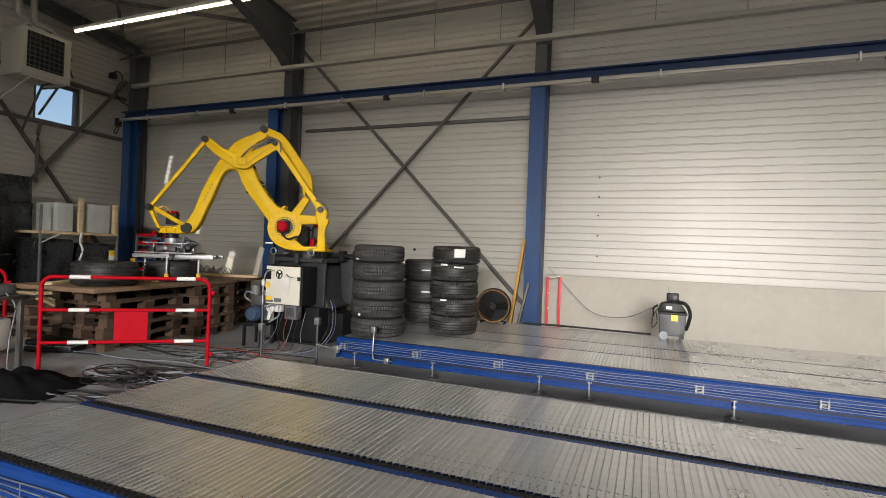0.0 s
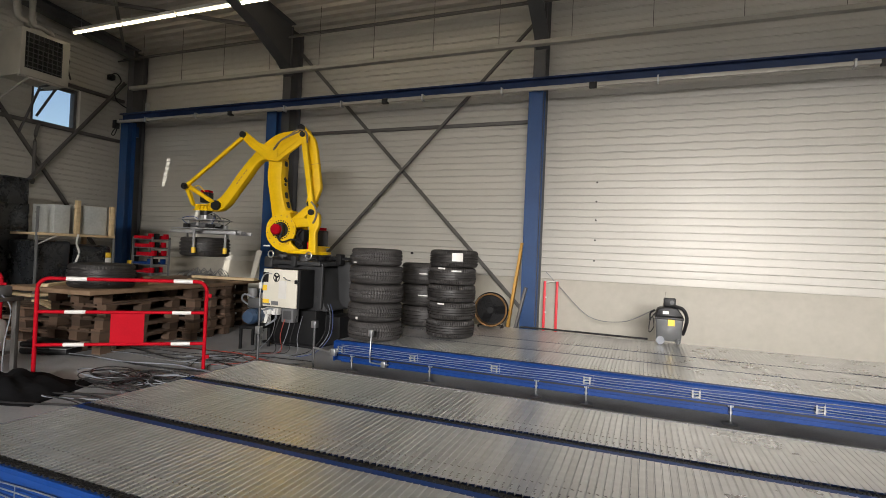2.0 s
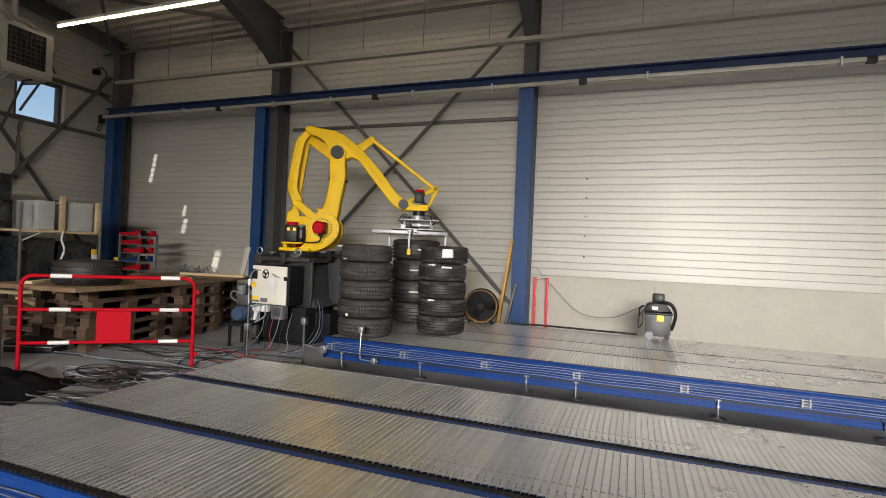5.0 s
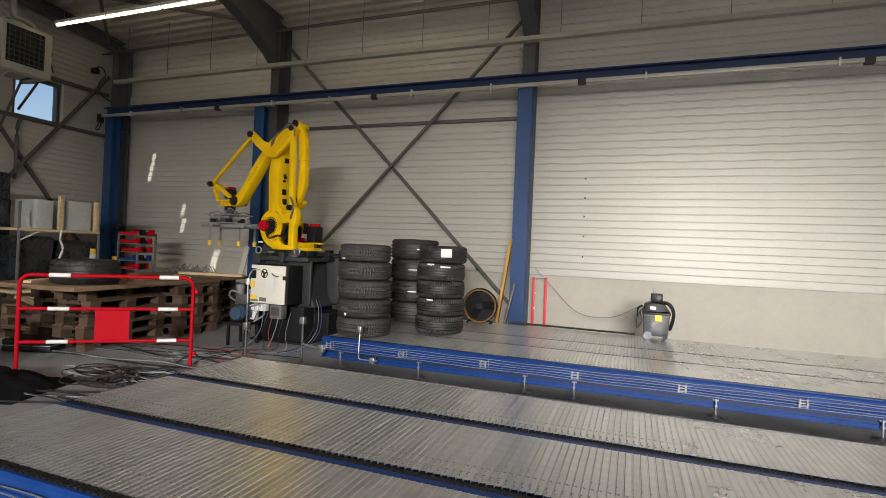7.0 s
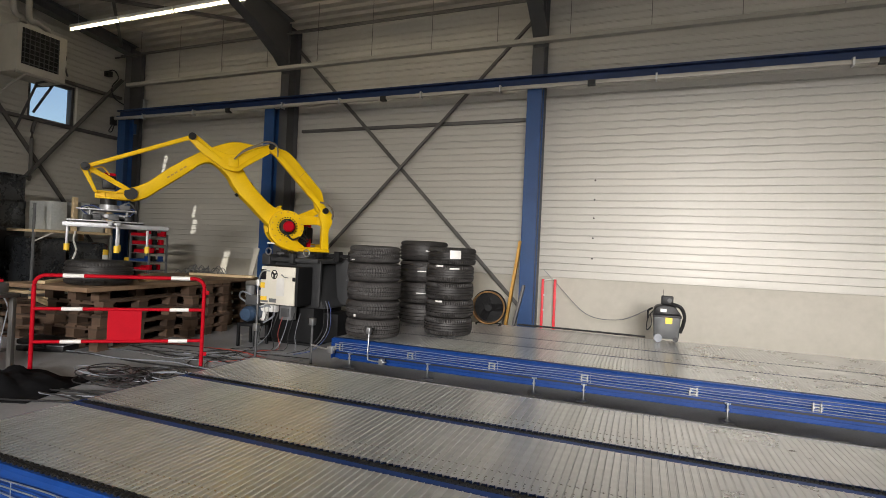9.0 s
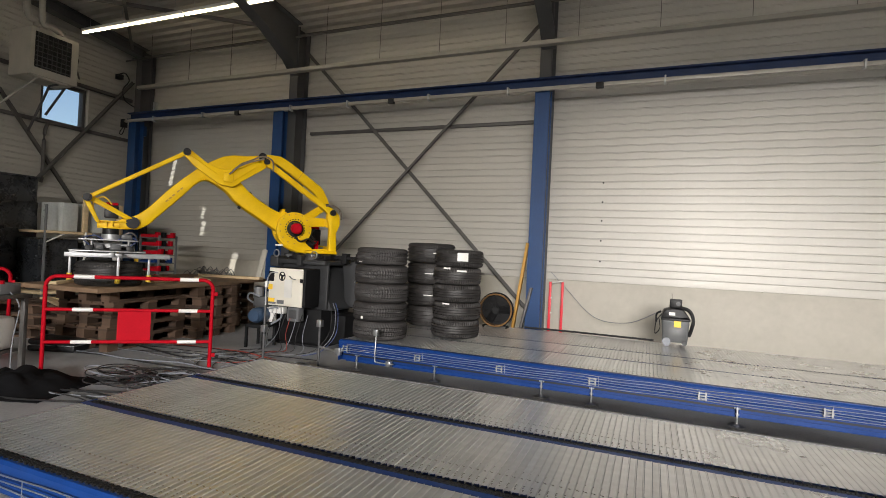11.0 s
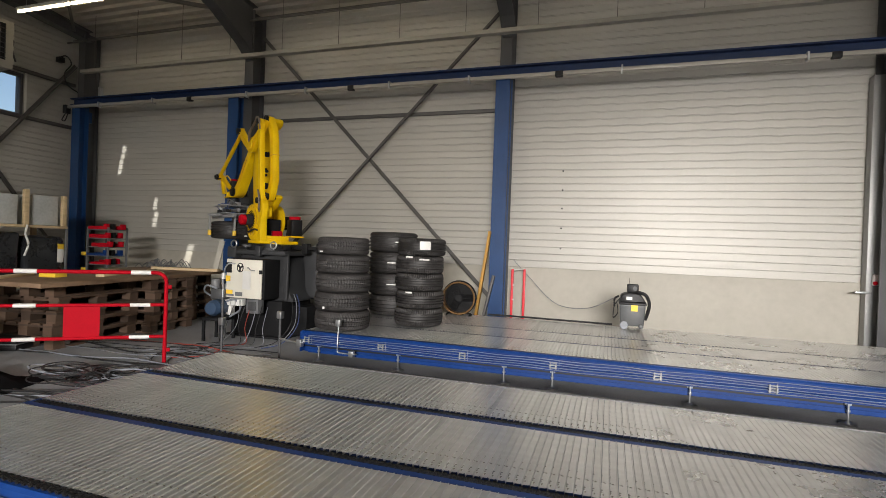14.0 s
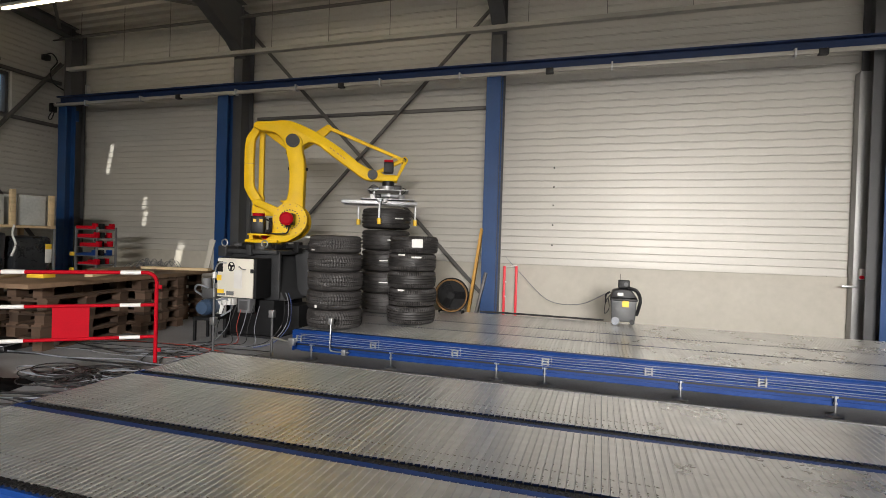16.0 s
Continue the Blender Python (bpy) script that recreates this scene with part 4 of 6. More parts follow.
    # levelling rods and plate
    bm = P(rounded([(-0.045, -0.05), (-0.05, 0.05), (-0.035, 0.10), (-0.035, L1 - 0.10), (-0.05, L1 - 0.04), (0, L1 + 0.05), (0.05, L1 - 0.04), (0.035, L1 - 0.10), (0.035, 0.10), (0.05, 0.05), (0.045, -0.05)], 0.02), REAR_Y - 0.035, REAR_Y + 0.035, 0.008)
    A["rear_rod"] = part("rear_rod", bm, "yellow", robot)
    disc(0, 0, REAR_Y + 0.03, REAR_Y + 0.075, 0.04, A["rear_rod"])
    disc(0, L1, REAR_Y + 0.03, REAR_Y + 0.06, 0.036, A["rear_rod"])
    part("hose", T([(-0.02, REAR_Y + 0.06, 0.14), (-0.075, REAR_Y + 0.07, 0.06), (-0.085, REAR_Y + 0.07, -0.03), (-0.05, REAR_Y + 0.06, -0.10), (0.0, REAR_Y + 0.03, -0.15)], 0.013, 8, 6), "hose", A["rear_rod"], "brown corrugated hose")
    plate = rounded([(TX + 0.055, TZ - 0.015), (TX + 0.015, TZ + 0.055), (TX - 0.05, TZ + 0.03), (0.22, 0.155), (0.06, 0.10), (-0.10, 0.11), (-0.22, 0.16), (QX + 0.02, QZ + 0.05), (QX - 0.05, QZ), (QX, QZ - 0.075), (-0.20, -0.03), (-0.10, -0.115), (0.06, -0.10), (0.35, 0.09)], 0.035)
    A["levelling_plate"] = part("levelling_plate", P(plate, 0.16, 0.215, 0.010), "yellow", robot)
    lp = A["levelling_plate"]
    bm = bmesh.new()
    tube(bm, [(TX - 0.03, 0.222, TZ - 0.02), (0.10, 0.222, 0.03)], 0.008, 6, curved=False)
    tube(bm, [(-0.10, 0.222, -0.04), (QX + 0.10, 0.222, QZ - 0.06)], 0.008, 6, curved=False)
    box(bm, -0.10, 0.02, 0.215, 0.235, -0.06, 0.06, 0.01)
    part("stiffener", bm, "yellow", lp)
    disc(TX, TZ, 0.215, 0.255, 0.043, lp)
    part("hose", T([(-0.06, 0.25, 0.06), (-0.16, 0.27, 0.17), (-0.30, 0.27, 0.25), (QX + 0.06, 0.30, QZ + 0.06), (QX - 0.06, 0.31, QZ + 0.02), (QX - 0.08, 0.30, QZ - 0.12)], 0.011, 8, 6), "hose", lp, "brown hose bundle")
    part("hose", T([(-0.04, 0.25, 0.04), (-0.14, 0.29, 0.14), (-0.28, 0.29, 0.22), (QX + 0.04, 0.31, QZ + 0.03)], 0.010, 8, 6), "hose", lp)
    A["front_rod"] = part("front_rod", P(rounded([(-0.05, -0.03), (-0.04, 0.04), (0.05, 0.025), (L2 - 0.05, 0.022), (L2 + 0.04, 0.04), (L2 + 0.05, -0.03), (L2 - 0.05, -0.022), (0.05, -0.025)], 0.015), TIP_Y - 0.075, TIP_Y - 0.03, 0.006), "yellow", robot)
    disc(L2, 0, TIP_Y - 0.03, TIP_Y + 0.0, 0.045, A["front_rod"])
    # wrist with its bracket
    bm = bmesh.new()
    prism(bm, rounded([(-0.03, -0.07), (-0.03, 0.045), (0.10, 0.05), (0.16, 0.005), (0.33, 0.01), (0.36, -0.03), (0.345, -0.078), (0.05, -0.085)], 0.022), -0.075, 0.09, 0.010)
    # open triangle that carries the levelling rod
    prism(bm, rounded([(0.0, 0.05), (0.03, 0.07), (TX - 0.05, TZ + 0.02), (TX + 0.01, TZ + 0.05), (TX + 0.055, TZ), (0.36, -0.02), (0.32, -0.02), (TX - 0.015, TZ - 0.03), (0.12, 0.06), (0.06, 0.03)], 0.015), 0.10, 0.15, 0.006)
    for x in (0.14, 0.20, 0.26):
        box(bm, x - 0.006, x + 0.006, 0.088, 0.112, -0.07, 0.0)
    box(bm, 0.04, 0.35, 0.085, 0.125, -0.082, -0.066, 0.004)
    box(bm, 0.04, 0.35, 0.085, 0.125, -0.008, 0.008, 0.004)
    A["wrist"] = part("wrist", bm, "yellow", robot)
    w = A["wrist"]
    disc(TX, TZ, 0.10, 0.245, 0.03, w)
    mo = part("servo_motor", B(0.15, 0.29, -0.06, 0.07, 0.04, 0.19, 0.012), "black", w, "black servo motor with red cap")
    part("cap", B(0.155, 0.285, -0.055, 0.065, 0.19, 0.225, 0.014), "red", mo, "red encoder cap")
    part("flange", C((0.22, 0, -0.155), (0.22, 0, -0.08), 0.085, 28), "black", w)
    part("cable", T([(0.22, 0.06, 0.20), (0.30, 0.10, 0.28), (0.40, 0.10, 0.20), (0.36, 0.08, 0.02)], 0.008, 6, 6), "label_y", w)
    # gripper: plates, linear rails and four hooked fingers
    bm = bmesh.new()
    box(bm, -0.28, 0.30, -0.22, 0.22, -0.075, -0.06, 0.003)
    box(bm, -0.36, 0.38, -0.26, 0.26, -0.205, -0.19, 0.003)
    for x in (-0.18, 0.18):
        for y in (-0.15, 0.15):
            cyl(bm, (x, y, -0.19), (x, y, -0.07), 0.012, 10)
    cyl(bm, (0, 0, -0.065), (0, 0, 0.0), 0.10, 28)
    A["gripper"] = part("gripper", bm, "dull_alu", robot, "aluminium tyre gripper with four fingers")
    g = A["gripper"]
    for y in (-0.20, 0.20):
        part("rail", B(-0.62, 0.42, y - 0.02, y + 0.02, -0.27, -0.22, 0.004), "dull_alu", g)
    part("rail", B(-0.60, -0.10, -0.05, 0.05, -0.265, -0.215, 0.004), "dull_alu", g)
    part("rail", B(-0.05, 0.0, -0.34, 0.34, -0.245, -0.207, 0.004), "dull_alu", g)
    for x, y, z in ((-0.14, -0.10, -0.18), (0.12, 0.10, -0.18), (-0.05, 0.14, -0.18), (0.14, -0.12, -0.055), (-0.16, 0.12, -0.055)):
        part("valve_block", B(x - 0.055, x + 0.055, y - 0.035, y + 0.035, z, z + 0.06, 0.006), "black" if y < 0 else "steel_dark", g)
    part("cylinder", C((-0.22, 0.0, -0.13), (0.20, 0.0, -0.13), 0.028, 16), "dull_alu", g)
    part("cylinder", C((0.02, -0.18, -0.135), (0.02, 0.18, -0.135), 0.024, 16), "dull_alu", g)
    for k, (x, y) in enumerate(((-0.20, -0.16), (0.20, 0.16), (0.20, -0.16), (-0.20, 0.16))):
        part("guide_block", B(x - 0.04, x + 0.04, y - 0.03, y + 0.03, -0.205, -0.13, 0.006), ("dull_alu", "black", "greyplastic", "black")[k], g)
        part("air_hose", T([(x, y, -0.13), (x * 1.3, y * 1.2, -0.06), (x * 0.8, y * 0.6, -0.02), (x * 0.3, y * 0.4, -0.07)], 0.006, 6, 5), ("cable_b", "cable_bl")[k % 2], g)
    part("hose", T([(-0.10, 0.12, -0.02), (-0.2, 0.16, 0.03), (-0.26, 0.06, -0.04), (-0.20, 0.0, -0.09)], 0.010, 6, 6), "greyplastic", g)
    for x, y in ((-0.10, -0.40), (-0.10, 0.40), (0.40, -0.12), (-0.40, 0.12)):
        f = part("finger", B(x - 0.013, x + 0.013, y - 0.016, y + 0.016, -0.53, -0.22, 0.004), "dull_alu", g)
        part("finger_pad", C((x, y, -0.55), (x, y, -0.47), 0.028, 12), "label_y", f, "yellow plastic finger pad")
        part("carriage", B(x - 0.03 if abs(y) > 0.3 else min(x, x * 0.6), x + 0.03 if abs(y) > 0.3 else max(x, x * 0.6), y - 0.03 if y < 0.3 else 0.25, y + 0.03 if y > -0.3 else -0.25, -0.245, -0.215, 0.003), "dull_alu", g)
    return A


ARM = robot_arm()

# ---- pallets and what lies on them ----
PALLET_BOARDS = {}


def pallet_mesh(key, sx, sy, sz):
    if key not in PALLET_BOARDS:
        bm = B(-sx / 2, sx / 2, -sy / 2, sy / 2, 0, sz)
        PALLET_BOARDS[key] = link_mesh(key, bm, "wood")
    return PALLET_BOARDS[key]


def pallet(m):
    """A euro pallet 1.2 long in x, 0.8 wide in y, 0.144 high."""
    p = empty("pallet", m, "worn wooden euro pallet in a stack", "pallet", "stacked pallets")
    for y, w in ((-0.3275, 0.145), (0, 0.145), (0.3275, 0.145)):
        share("bottom_board", pallet_mesh("bottom_board", 1.2, 0.12, 0.022), p, pose(0, y, 0))
        for x in (-0.5275, 0, 0.5275):
            share("block", pallet_mesh("block", 0.145, 0.12, 0.078), p, pose(x, y, 0.022))
    for x in (-0.5275, 0, 0.5275):
        share("stringer", pallet_mesh("stringer", 0.145, 0.8, 0.022), p, pose(x, 0, 0.1))
    for y in (-0.3275, -0.165, 0, 0.165, 0.3275):
        share("top_board", pallet_mesh("top_board", 1.2, 0.13, 0.022), p, pose(random.uniform(-0.004, 0.004), y, 0.122))
    return p


def pallet_stack(x, y, rz, n):
    for i in range(n):
        pallet(pose(x + random.uniform(-0.03, 0.03), y + random.uniform(-0.03, 0.03), i * 0.1445, 0, 0, rz + random.uniform(-2.5, 2.5)))


pallet_stack(-7.63, 5.959, 99, 5)
pallet_stack(-7.715, 6.947, 6, 5)
pallet_stack(-8.143, 7.783, 3, 5)
pallet_stack(-8.808, 5.864, 12, 3)
PLY_TOP = 0.773


def board(name, x, y, z, rz, sx, sy, sz, m, label, cat):
    ob = part(name, B(-sx / 2, sx / 2, -sy / 2, sy / 2, 0, sz, 0.002), m, m=pose(x, y, z, 0, 0, rz))
    return tagged(ob, label, cat)


board("plywood_sheet", -7.592, 6.168, 0.7235, 7, 1.20, 2.36, 0.049, "ply", "worn thick plywood board laid over the pallet stacks", "plywood")
board("plywood_sheet", -8.067, 7.716, 0.7235, 4, 1.50, 0.95, 0.049, "ply", "plywood sheet on the pallets by the wall", "plywood")
board("timber_plank", -7.43, 6.339, PLY_TOP, 20, 0.10, 0.55, 0.03, "pale_wood", "pale timber offcut on the plywood", "plank")
board("timber_plank", -7.459, 7.004, PLY_TOP, 60, 0.09, 0.60, 0.035, "pale_wood", "pale timber offcut on the plywood", "plank")
board("timber_plank", -7.715, 7.811, PLY_TOP, -78, 0.12, 1.1, 0.04, "pale_wood", "long pale plank near the wall", "plank")
board("timber_plank", -7.81, 5.389, PLY_TOP, 30, 0.10, 0.75, 0.03, "pale_wood", "pale timber offcut on the plywood", "plank")
board("timber_plank", -8.523, 5.674, 0.436, 70, 0.10, 1.2, 0.03, "pale_wood", "loose pale plank on the low pallets", "plank")
board("timber_plank", -8.713, 6.054, 0.436, 110, 0.10, 1.0, 0.03, "pale_wood", "loose pale plank on the low pallets", "plank")
ob = board("yellow_tray", -7.62, 5.721, PLY_TOP, 10, 0.22, 0.16, 0.045, "label_y", "small yellow plastic tray lying on the plywood", "tray")
# heap of wire offcuts
bm = bmesh.new()
for k in range(26):
    x, y, a = random.uniform(-8.55, -8.0), random.uniform(7.7, 8.05), random.uniform(0, 3.1)
    tube(bm, [(x, y, PLY_TOP + 0.01), (x + 0.10 * math.cos(a), y + 0.1 * math.sin(a), PLY_TOP + random.uniform(0.03, 0.16)), (x + 0.2 * math.cos(a), y + 0.2 * math.sin(a), PLY_TOP + 0.012)], 0.006, 5, 4)
tagged(part("wire_scrap", bm, "greyplastic"), "heap of bent grey wire scraps on the plywood", "wire scrap", kind="stuff")
ob = part("timber_board", B(-0.045, 0.045, -0.012, 0.012, 0, 0.50, 0.003), "heater", m=pose(-7.31, 7.99, PLY_TOP, -8, 8, 10))
tagged(ob, "pale grey board standing upright on the plywood", "board")

# black case on the floor
case = empty("tool_case", pose(-7.72, 5.28, 0, 0, 0, 22), "flat black plastic tool case lying on the floor", "case")
part("lower_shell", B(-0.27, 0.27, -0.19, 0.19, 0, 0.07, 0.02), "black", case)
part("lid", B(-0.27, 0.27, -0.19, 0.19, 0.075, 0.14, 0.025), "black", case)
part("rim", B(-0.274, 0.274, -0.194, 0.194, 0.068, 0.077, 0.002), "zinc", case)
part("handle", T([(-0.07, -0.19, 0.07), (-0.06, -0.235, 0.07), (0.06, -0.235, 0.07), (0.07, -0.19, 0.07)], 0.012, 8, 4), "black", case)
ob = board("carton", -7.30, 5.62, 0, 20, 0.12, 0.10, 0.12, "white", "small white and brown carton on the floor", "carton")

# ---- red crowd barriers ----
def barrier(m, L, label):
    b = empty("crowd_barrier", m, label, "barrier", "crowd barriers")
    h, r = 0.925, 0.019
    c = 0.10
    bend = [(c - c * math.cos(i * math.pi / 16), 0, h - c + c * math.sin(i * math.pi / 16)) for i in range(9)]
    part("frame", T([(0, 0, 0.0), *bend, *((L - x, y, z) for x, y, z in reversed(bend)), (L, 0, 0)], r, 12, 1, False), "red", b)
    rails = []
    for z in (0.595, 0.27):
        rails.append(part("rail", C((0, 0, z), (L, 0, z), 0.017, 12), "red", b))
    part("panel", B(L * 0.42, L * 0.62, -0.004, 0.004, 0.285, 0.585), "red", b, "red sheet metal panel")
    for z, rr in ((h, r), (0.595, 0.017), (0.27, 0.017)):
        for x in (0.24, L - 0.32):
            part("reflective_band", C((x, 0, z), (x + 0.18, 0, z), rr + 0.003, 12), "white", b, "white reflective band")
    for z in (0.13, 0.78):
        part("hook", B(L + 0.015, L + 0.05, -0.01, 0.01, z - 0.02, z + 0.02, 0.004), "red", b)
    return b


dx, dy = -5.70 + 6.89, 5.53 - 4.58
barrier(pose(-6.89, 4.58, 0, 0, 0, math.degrees(math.atan2(dy, dx))), math.hypot(dx, dy), "red tubular crowd barrier with white reflective bands")
barrier(pose(-9.10, 4.10, 0, 0, 0, 38), 1.30, "second red tubular barrier beside the machine stand")

# ---- machine stand with cover at the hall's open side ----
st = empty("machine_stand", pose(-7.01, 4.287, 0, 0, 0, 21), "dark steel stand with a white container and small control box", "machine stand")
for x in (-0.42, 0.0):
    for y in (-0.25, 0.25):
        part("leg", B(x - 0.022, x + 0.022, y - 0.022, y + 0.022, 0, 0.70, 0.003), "brace", st)
part("tabletop", B(-0.46, 0.04, -0.30, 0.29, 0.70, 0.735, 0.004), "brace", st, "worn brown grey steel top")
part("lower_shelf", B(-0.40, -0.02, -0.26, 0.26, 0.17, 0.195, 0.003), "brace", st)
part("container", B(-0.33, -0.04, -0.02, 0.23, 0.197, 0.52, 0.05), "white", st, "white plastic container")
dv = part("control_box", B(-0.30, -0.03, 0.0, 0.24, 0.737, 0.84, 0.015), "greyplastic", st)
part("push_button", C((-0.08, 0.06, 0.84), (-0.08, 0.06, 0.87), 0.03, 16), "red", dv, "red mushroom push button")
for x in (-0.26, -0.21, -0.16):
    part("switch", C((x, 0.05, 0.84), (x, 0.05, 0.856), 0.014, 12), "black", dv)
part("hanging_lead", T([(-0.02, 0.1, 0.76), (0.06, 0.12, 0.62), (0.03, 0.1, 0.3), (0.12, 0.0, 0.02), (0.35, -0.1, 0.012)], 0.006, 6, 6), "cable_g", st)
# crumpled black sheet on the floor
n = 22
vs = []
for i in range(n):
    for j in range(n):
        u, v = i / (n - 1) - 0.5, j / (n - 1) - 0.5
        fall = max(0.0, 1 - (4 * u * u + 4 * v * v))
        vs.append((u * 1.05, v * 0.8, 0.006 + fall * (0.13 + 0.10 * noise.noise(Vector((u * 6, v * 6, 3))) + 0.04 * noise.noise(Vector((u * 15, v * 15, 1))))))
fs = [(i * n + j, (i + 1) * n + j, (i + 1) * n + j + 1, i * n + j + 1) for i in range(n - 1) for j in range(n - 1)]
me = bpy.data.meshes.new("cover_sheet")
me.from_pydata(vs, [], fs)
me.materials.append(M["cloth"])
smooth_by_angle(me, 70)
ob = share("cover_sheet", me, None, pose(-6.42, 4.12, 0, 0, 0, 20))
tagged(ob, "crumpled black cover sheet heaped on the floor", "sheet")
sol = ob.modifiers.new("thick", "SOLIDIFY")
sol.thickness = 0.006

# ---- storage by the gable ----
def wrapped(x0, x1, y0, y1, z1, label):
    bm = B(x0, x1, y0, y1, 0.144, z1, 0.04)
    bmesh.ops.subdivide_edges(bm, edges=bm.edges[:], cuts=5, use_grid_fill=True)
    for v in bm.verts:
        v.co += 0.02 * Vector((noise.noise(v.co * 3), noise.noise(v.co * 3 + Vector((9, 0, 0))), 0))
    load = empty("wrapped_load", pose(0, 0, 0), label, "wrapped pallet")
    part("load_body", bm, "film", load)
    z = 0.17
    while z + 0.5 < z1:
        b = B(x0 - 0.012, x1 + 0.012, y0 - 0.012, y1 + 0.012, z, z + 0.46, 0.04)
        bmesh.ops.subdivide_edges(b, edges=b.edges[:], cuts=3, use_grid_fill=True)
        for v in b.verts:
            v.co += Vector((0.02 * noise.noise(v.co * 3), 0.02 * noise.noise(v.co * 3 + Vector((9, 0, 0))), 0.05 * (v.co.y - y0) - 0.02))
        part("film_band", b, "film", load)
        z += 0.40
    part("top_sheet", B(x0 - 0.02, x1 + 0.02, y0 - 0.02, y1 + 0.02, z1 - 0.01, z1 + 0.015, 0.006), "film", load, "dark film sheet over the top")
    return load


pallet(pose(-11.05, 6.00, 0, 0, 0, 90))
wrapped(-11.42, -10.66, 5.41, 6.59, 2.25, "tall pallet load wrapped in dark stretch film")
pallet(pose(-10.2, 4.9, 0, 0, 0, 90))
wrapped(-10.6, -9.8, 4.3, 5.5, 2.0, "tall pallet load wrapped in dark stretch film")
rack = empty("storage_rack", pose(-10.36, 6.95, 0), "timber rack holding clear plastic blocks above dark wrapped goods", "rack")
for x, y, z0, z1 in ((0.35, -0.02, 1.40, 1.95), (0.35, 0.56, 1.40, 1.90), (-0.35, 0.56, 0, 1.9), (-0.35, -0.62, 0, 1.9)):
    part("upright", B(x - 0.03, x + 0.03, y - 0.035, y + 0.035, z0, z1, 0.004), "pale_wood", rack)
for y in (-0.62, 0.60):
    part("leg", B(0.36, 0.39, y - 0.015, y + 0.015, 0, 1.8 if y < 0 else 1.36, 0.003), "greyplastic", rack)
part("tie", T([(0.40, -0.02, 1.40), (0.41, -0.05, 1.25), (0.42, -0.01, 1.10), (0.41, -0.06, 0.92)], 0.016, 6, 5), "white", rack, "hanging white plastic tie")
part("brace", T([(0.37, -0.60, 1.22), (0.37, -0.30, 1.38)], 0.012, 6, 2), "white", rack)
part("shelf", B(-0.40, 0.40, -0.62, 0.60, 1.36, 1.40, 0.003), "pale_wood", rack)
part("shelf", B(-0.45, 0.45, -0.7, 0.68, 0.42, 0.46, 0.003), "pale_wood", rack)
for y, hw, zt in ((-0.22, 0.12, 1.86), (0.30, 0.21, 1.88)):
    ob = part("plastic_block", B(-10.61, -10.06, 6.95 + y - hw, 6.95 + y + hw, 1.404, zt, 0.01), "plastic")
    tagged(ob, "clear plastic sheets stacked upright on the rack", "plastic sheets", "plastic blocks")
for y0, y1, z1 in ((6.30, 6.90, 1.28), (6.98, 7.58, 1.22)):
    bm = B(-10.64, -10.08, y0, y1, 0.464, z1, 0.05)
    bmesh.ops.subdivide_edges(bm, edges=bm.edges[:], cuts=4, use_grid_fill=True)
    for v in bm.verts:
        v.co += 0.025 * noise.noise_vector(v.co * 4)
    ob = part("wrapped_box", bm, "film")
    tagged(ob, "bundle of goods in dark film under the shelf", "bundle", "bundles")
ob = part("parts_label", B(-0.004, 0.004, -0.05, 0.05, 0, 0.30, 0.001), "white", m=pose(-10.04, 7.50, 0.80))
tagged(ob, "white tag with yellow head on the dark bundle", "tag")
part("tag_head", B(-0.003, 0.006, -0.05, 0.05, 0.22, 0.31, 0.001), "label_y", ob)
me = tyre_mesh(0.30, 0.20, 0)
ob = share("tyre", me, None, pose(-9.5, 6.95, 0.0, 0, 0, 0))
tagged(ob, "black tyre lying on the floor by the rack", "tyre", "loose tyres")
ob = share("tyre", me, None, pose(-9.5, 6.95, 0.2, 0, 0, 40))
tagged(ob, "black tyre lying on another by the rack", "tyre", "loose tyres")

tr = empty("clamp_trolley", Matrix.Translation((-9.98, 8.28, 0)) @ Matrix.Diagonal((0.82, 1, 1, 1)), "grey trolley with red and blue clamps on its shelves", "trolley")
bm = bmesh.new()
for x in (-0.30, 0.30):
    for y in (-0.18, 0.18):
        box(bm, x - 0.015, x + 0.015, y - 0.015, y + 0.015, 0.1, 1.42)
part("frame", bm, "greyplastic", tr)
for k in range(8):
    z = 0.28 + k * 0.155
    part("shelf", B(-0.30, 0.30, -0.18, 0.18, z, z + 0.015), "greyplastic", tr)
    if k < 2:
        continue
    col = ("red", "red", "cblue", "red", "red", "red")[k - 2]
    for j in range(3):
        o = random.uniform(-0.05, 0.10)
        cl = part("clamp", B(-0.26 + o, 0.24 + o, -0.20 + j * 0.12, -0.15 + j * 0.12, z + 0.016, z + random.uniform(0.05, 0.085), 0.01), col, tr, "painted screw clamp")
        part("jaw", B(0.20 + o, 0.30 + o, -0.205 + j * 0.12, -0.145 + j * 0.12, z + 0.018, z + 0.115, 0.008), "iron" if j == 1 else col, cl)
for x in (-0.28, 0.28):
    for y in (-0.16, 0.16):
        part("castor", C((x, y - 0.015, 0.05), (x, y + 0.015, 0.05), 0.05, 14), "black", tr)
for z in (0.62, 0.90):
    part("grip", B(-0.46, -0.33, -0.20, -0.14, z, z + 0.07, 0.015), "label_y", tr, "yellow grip")

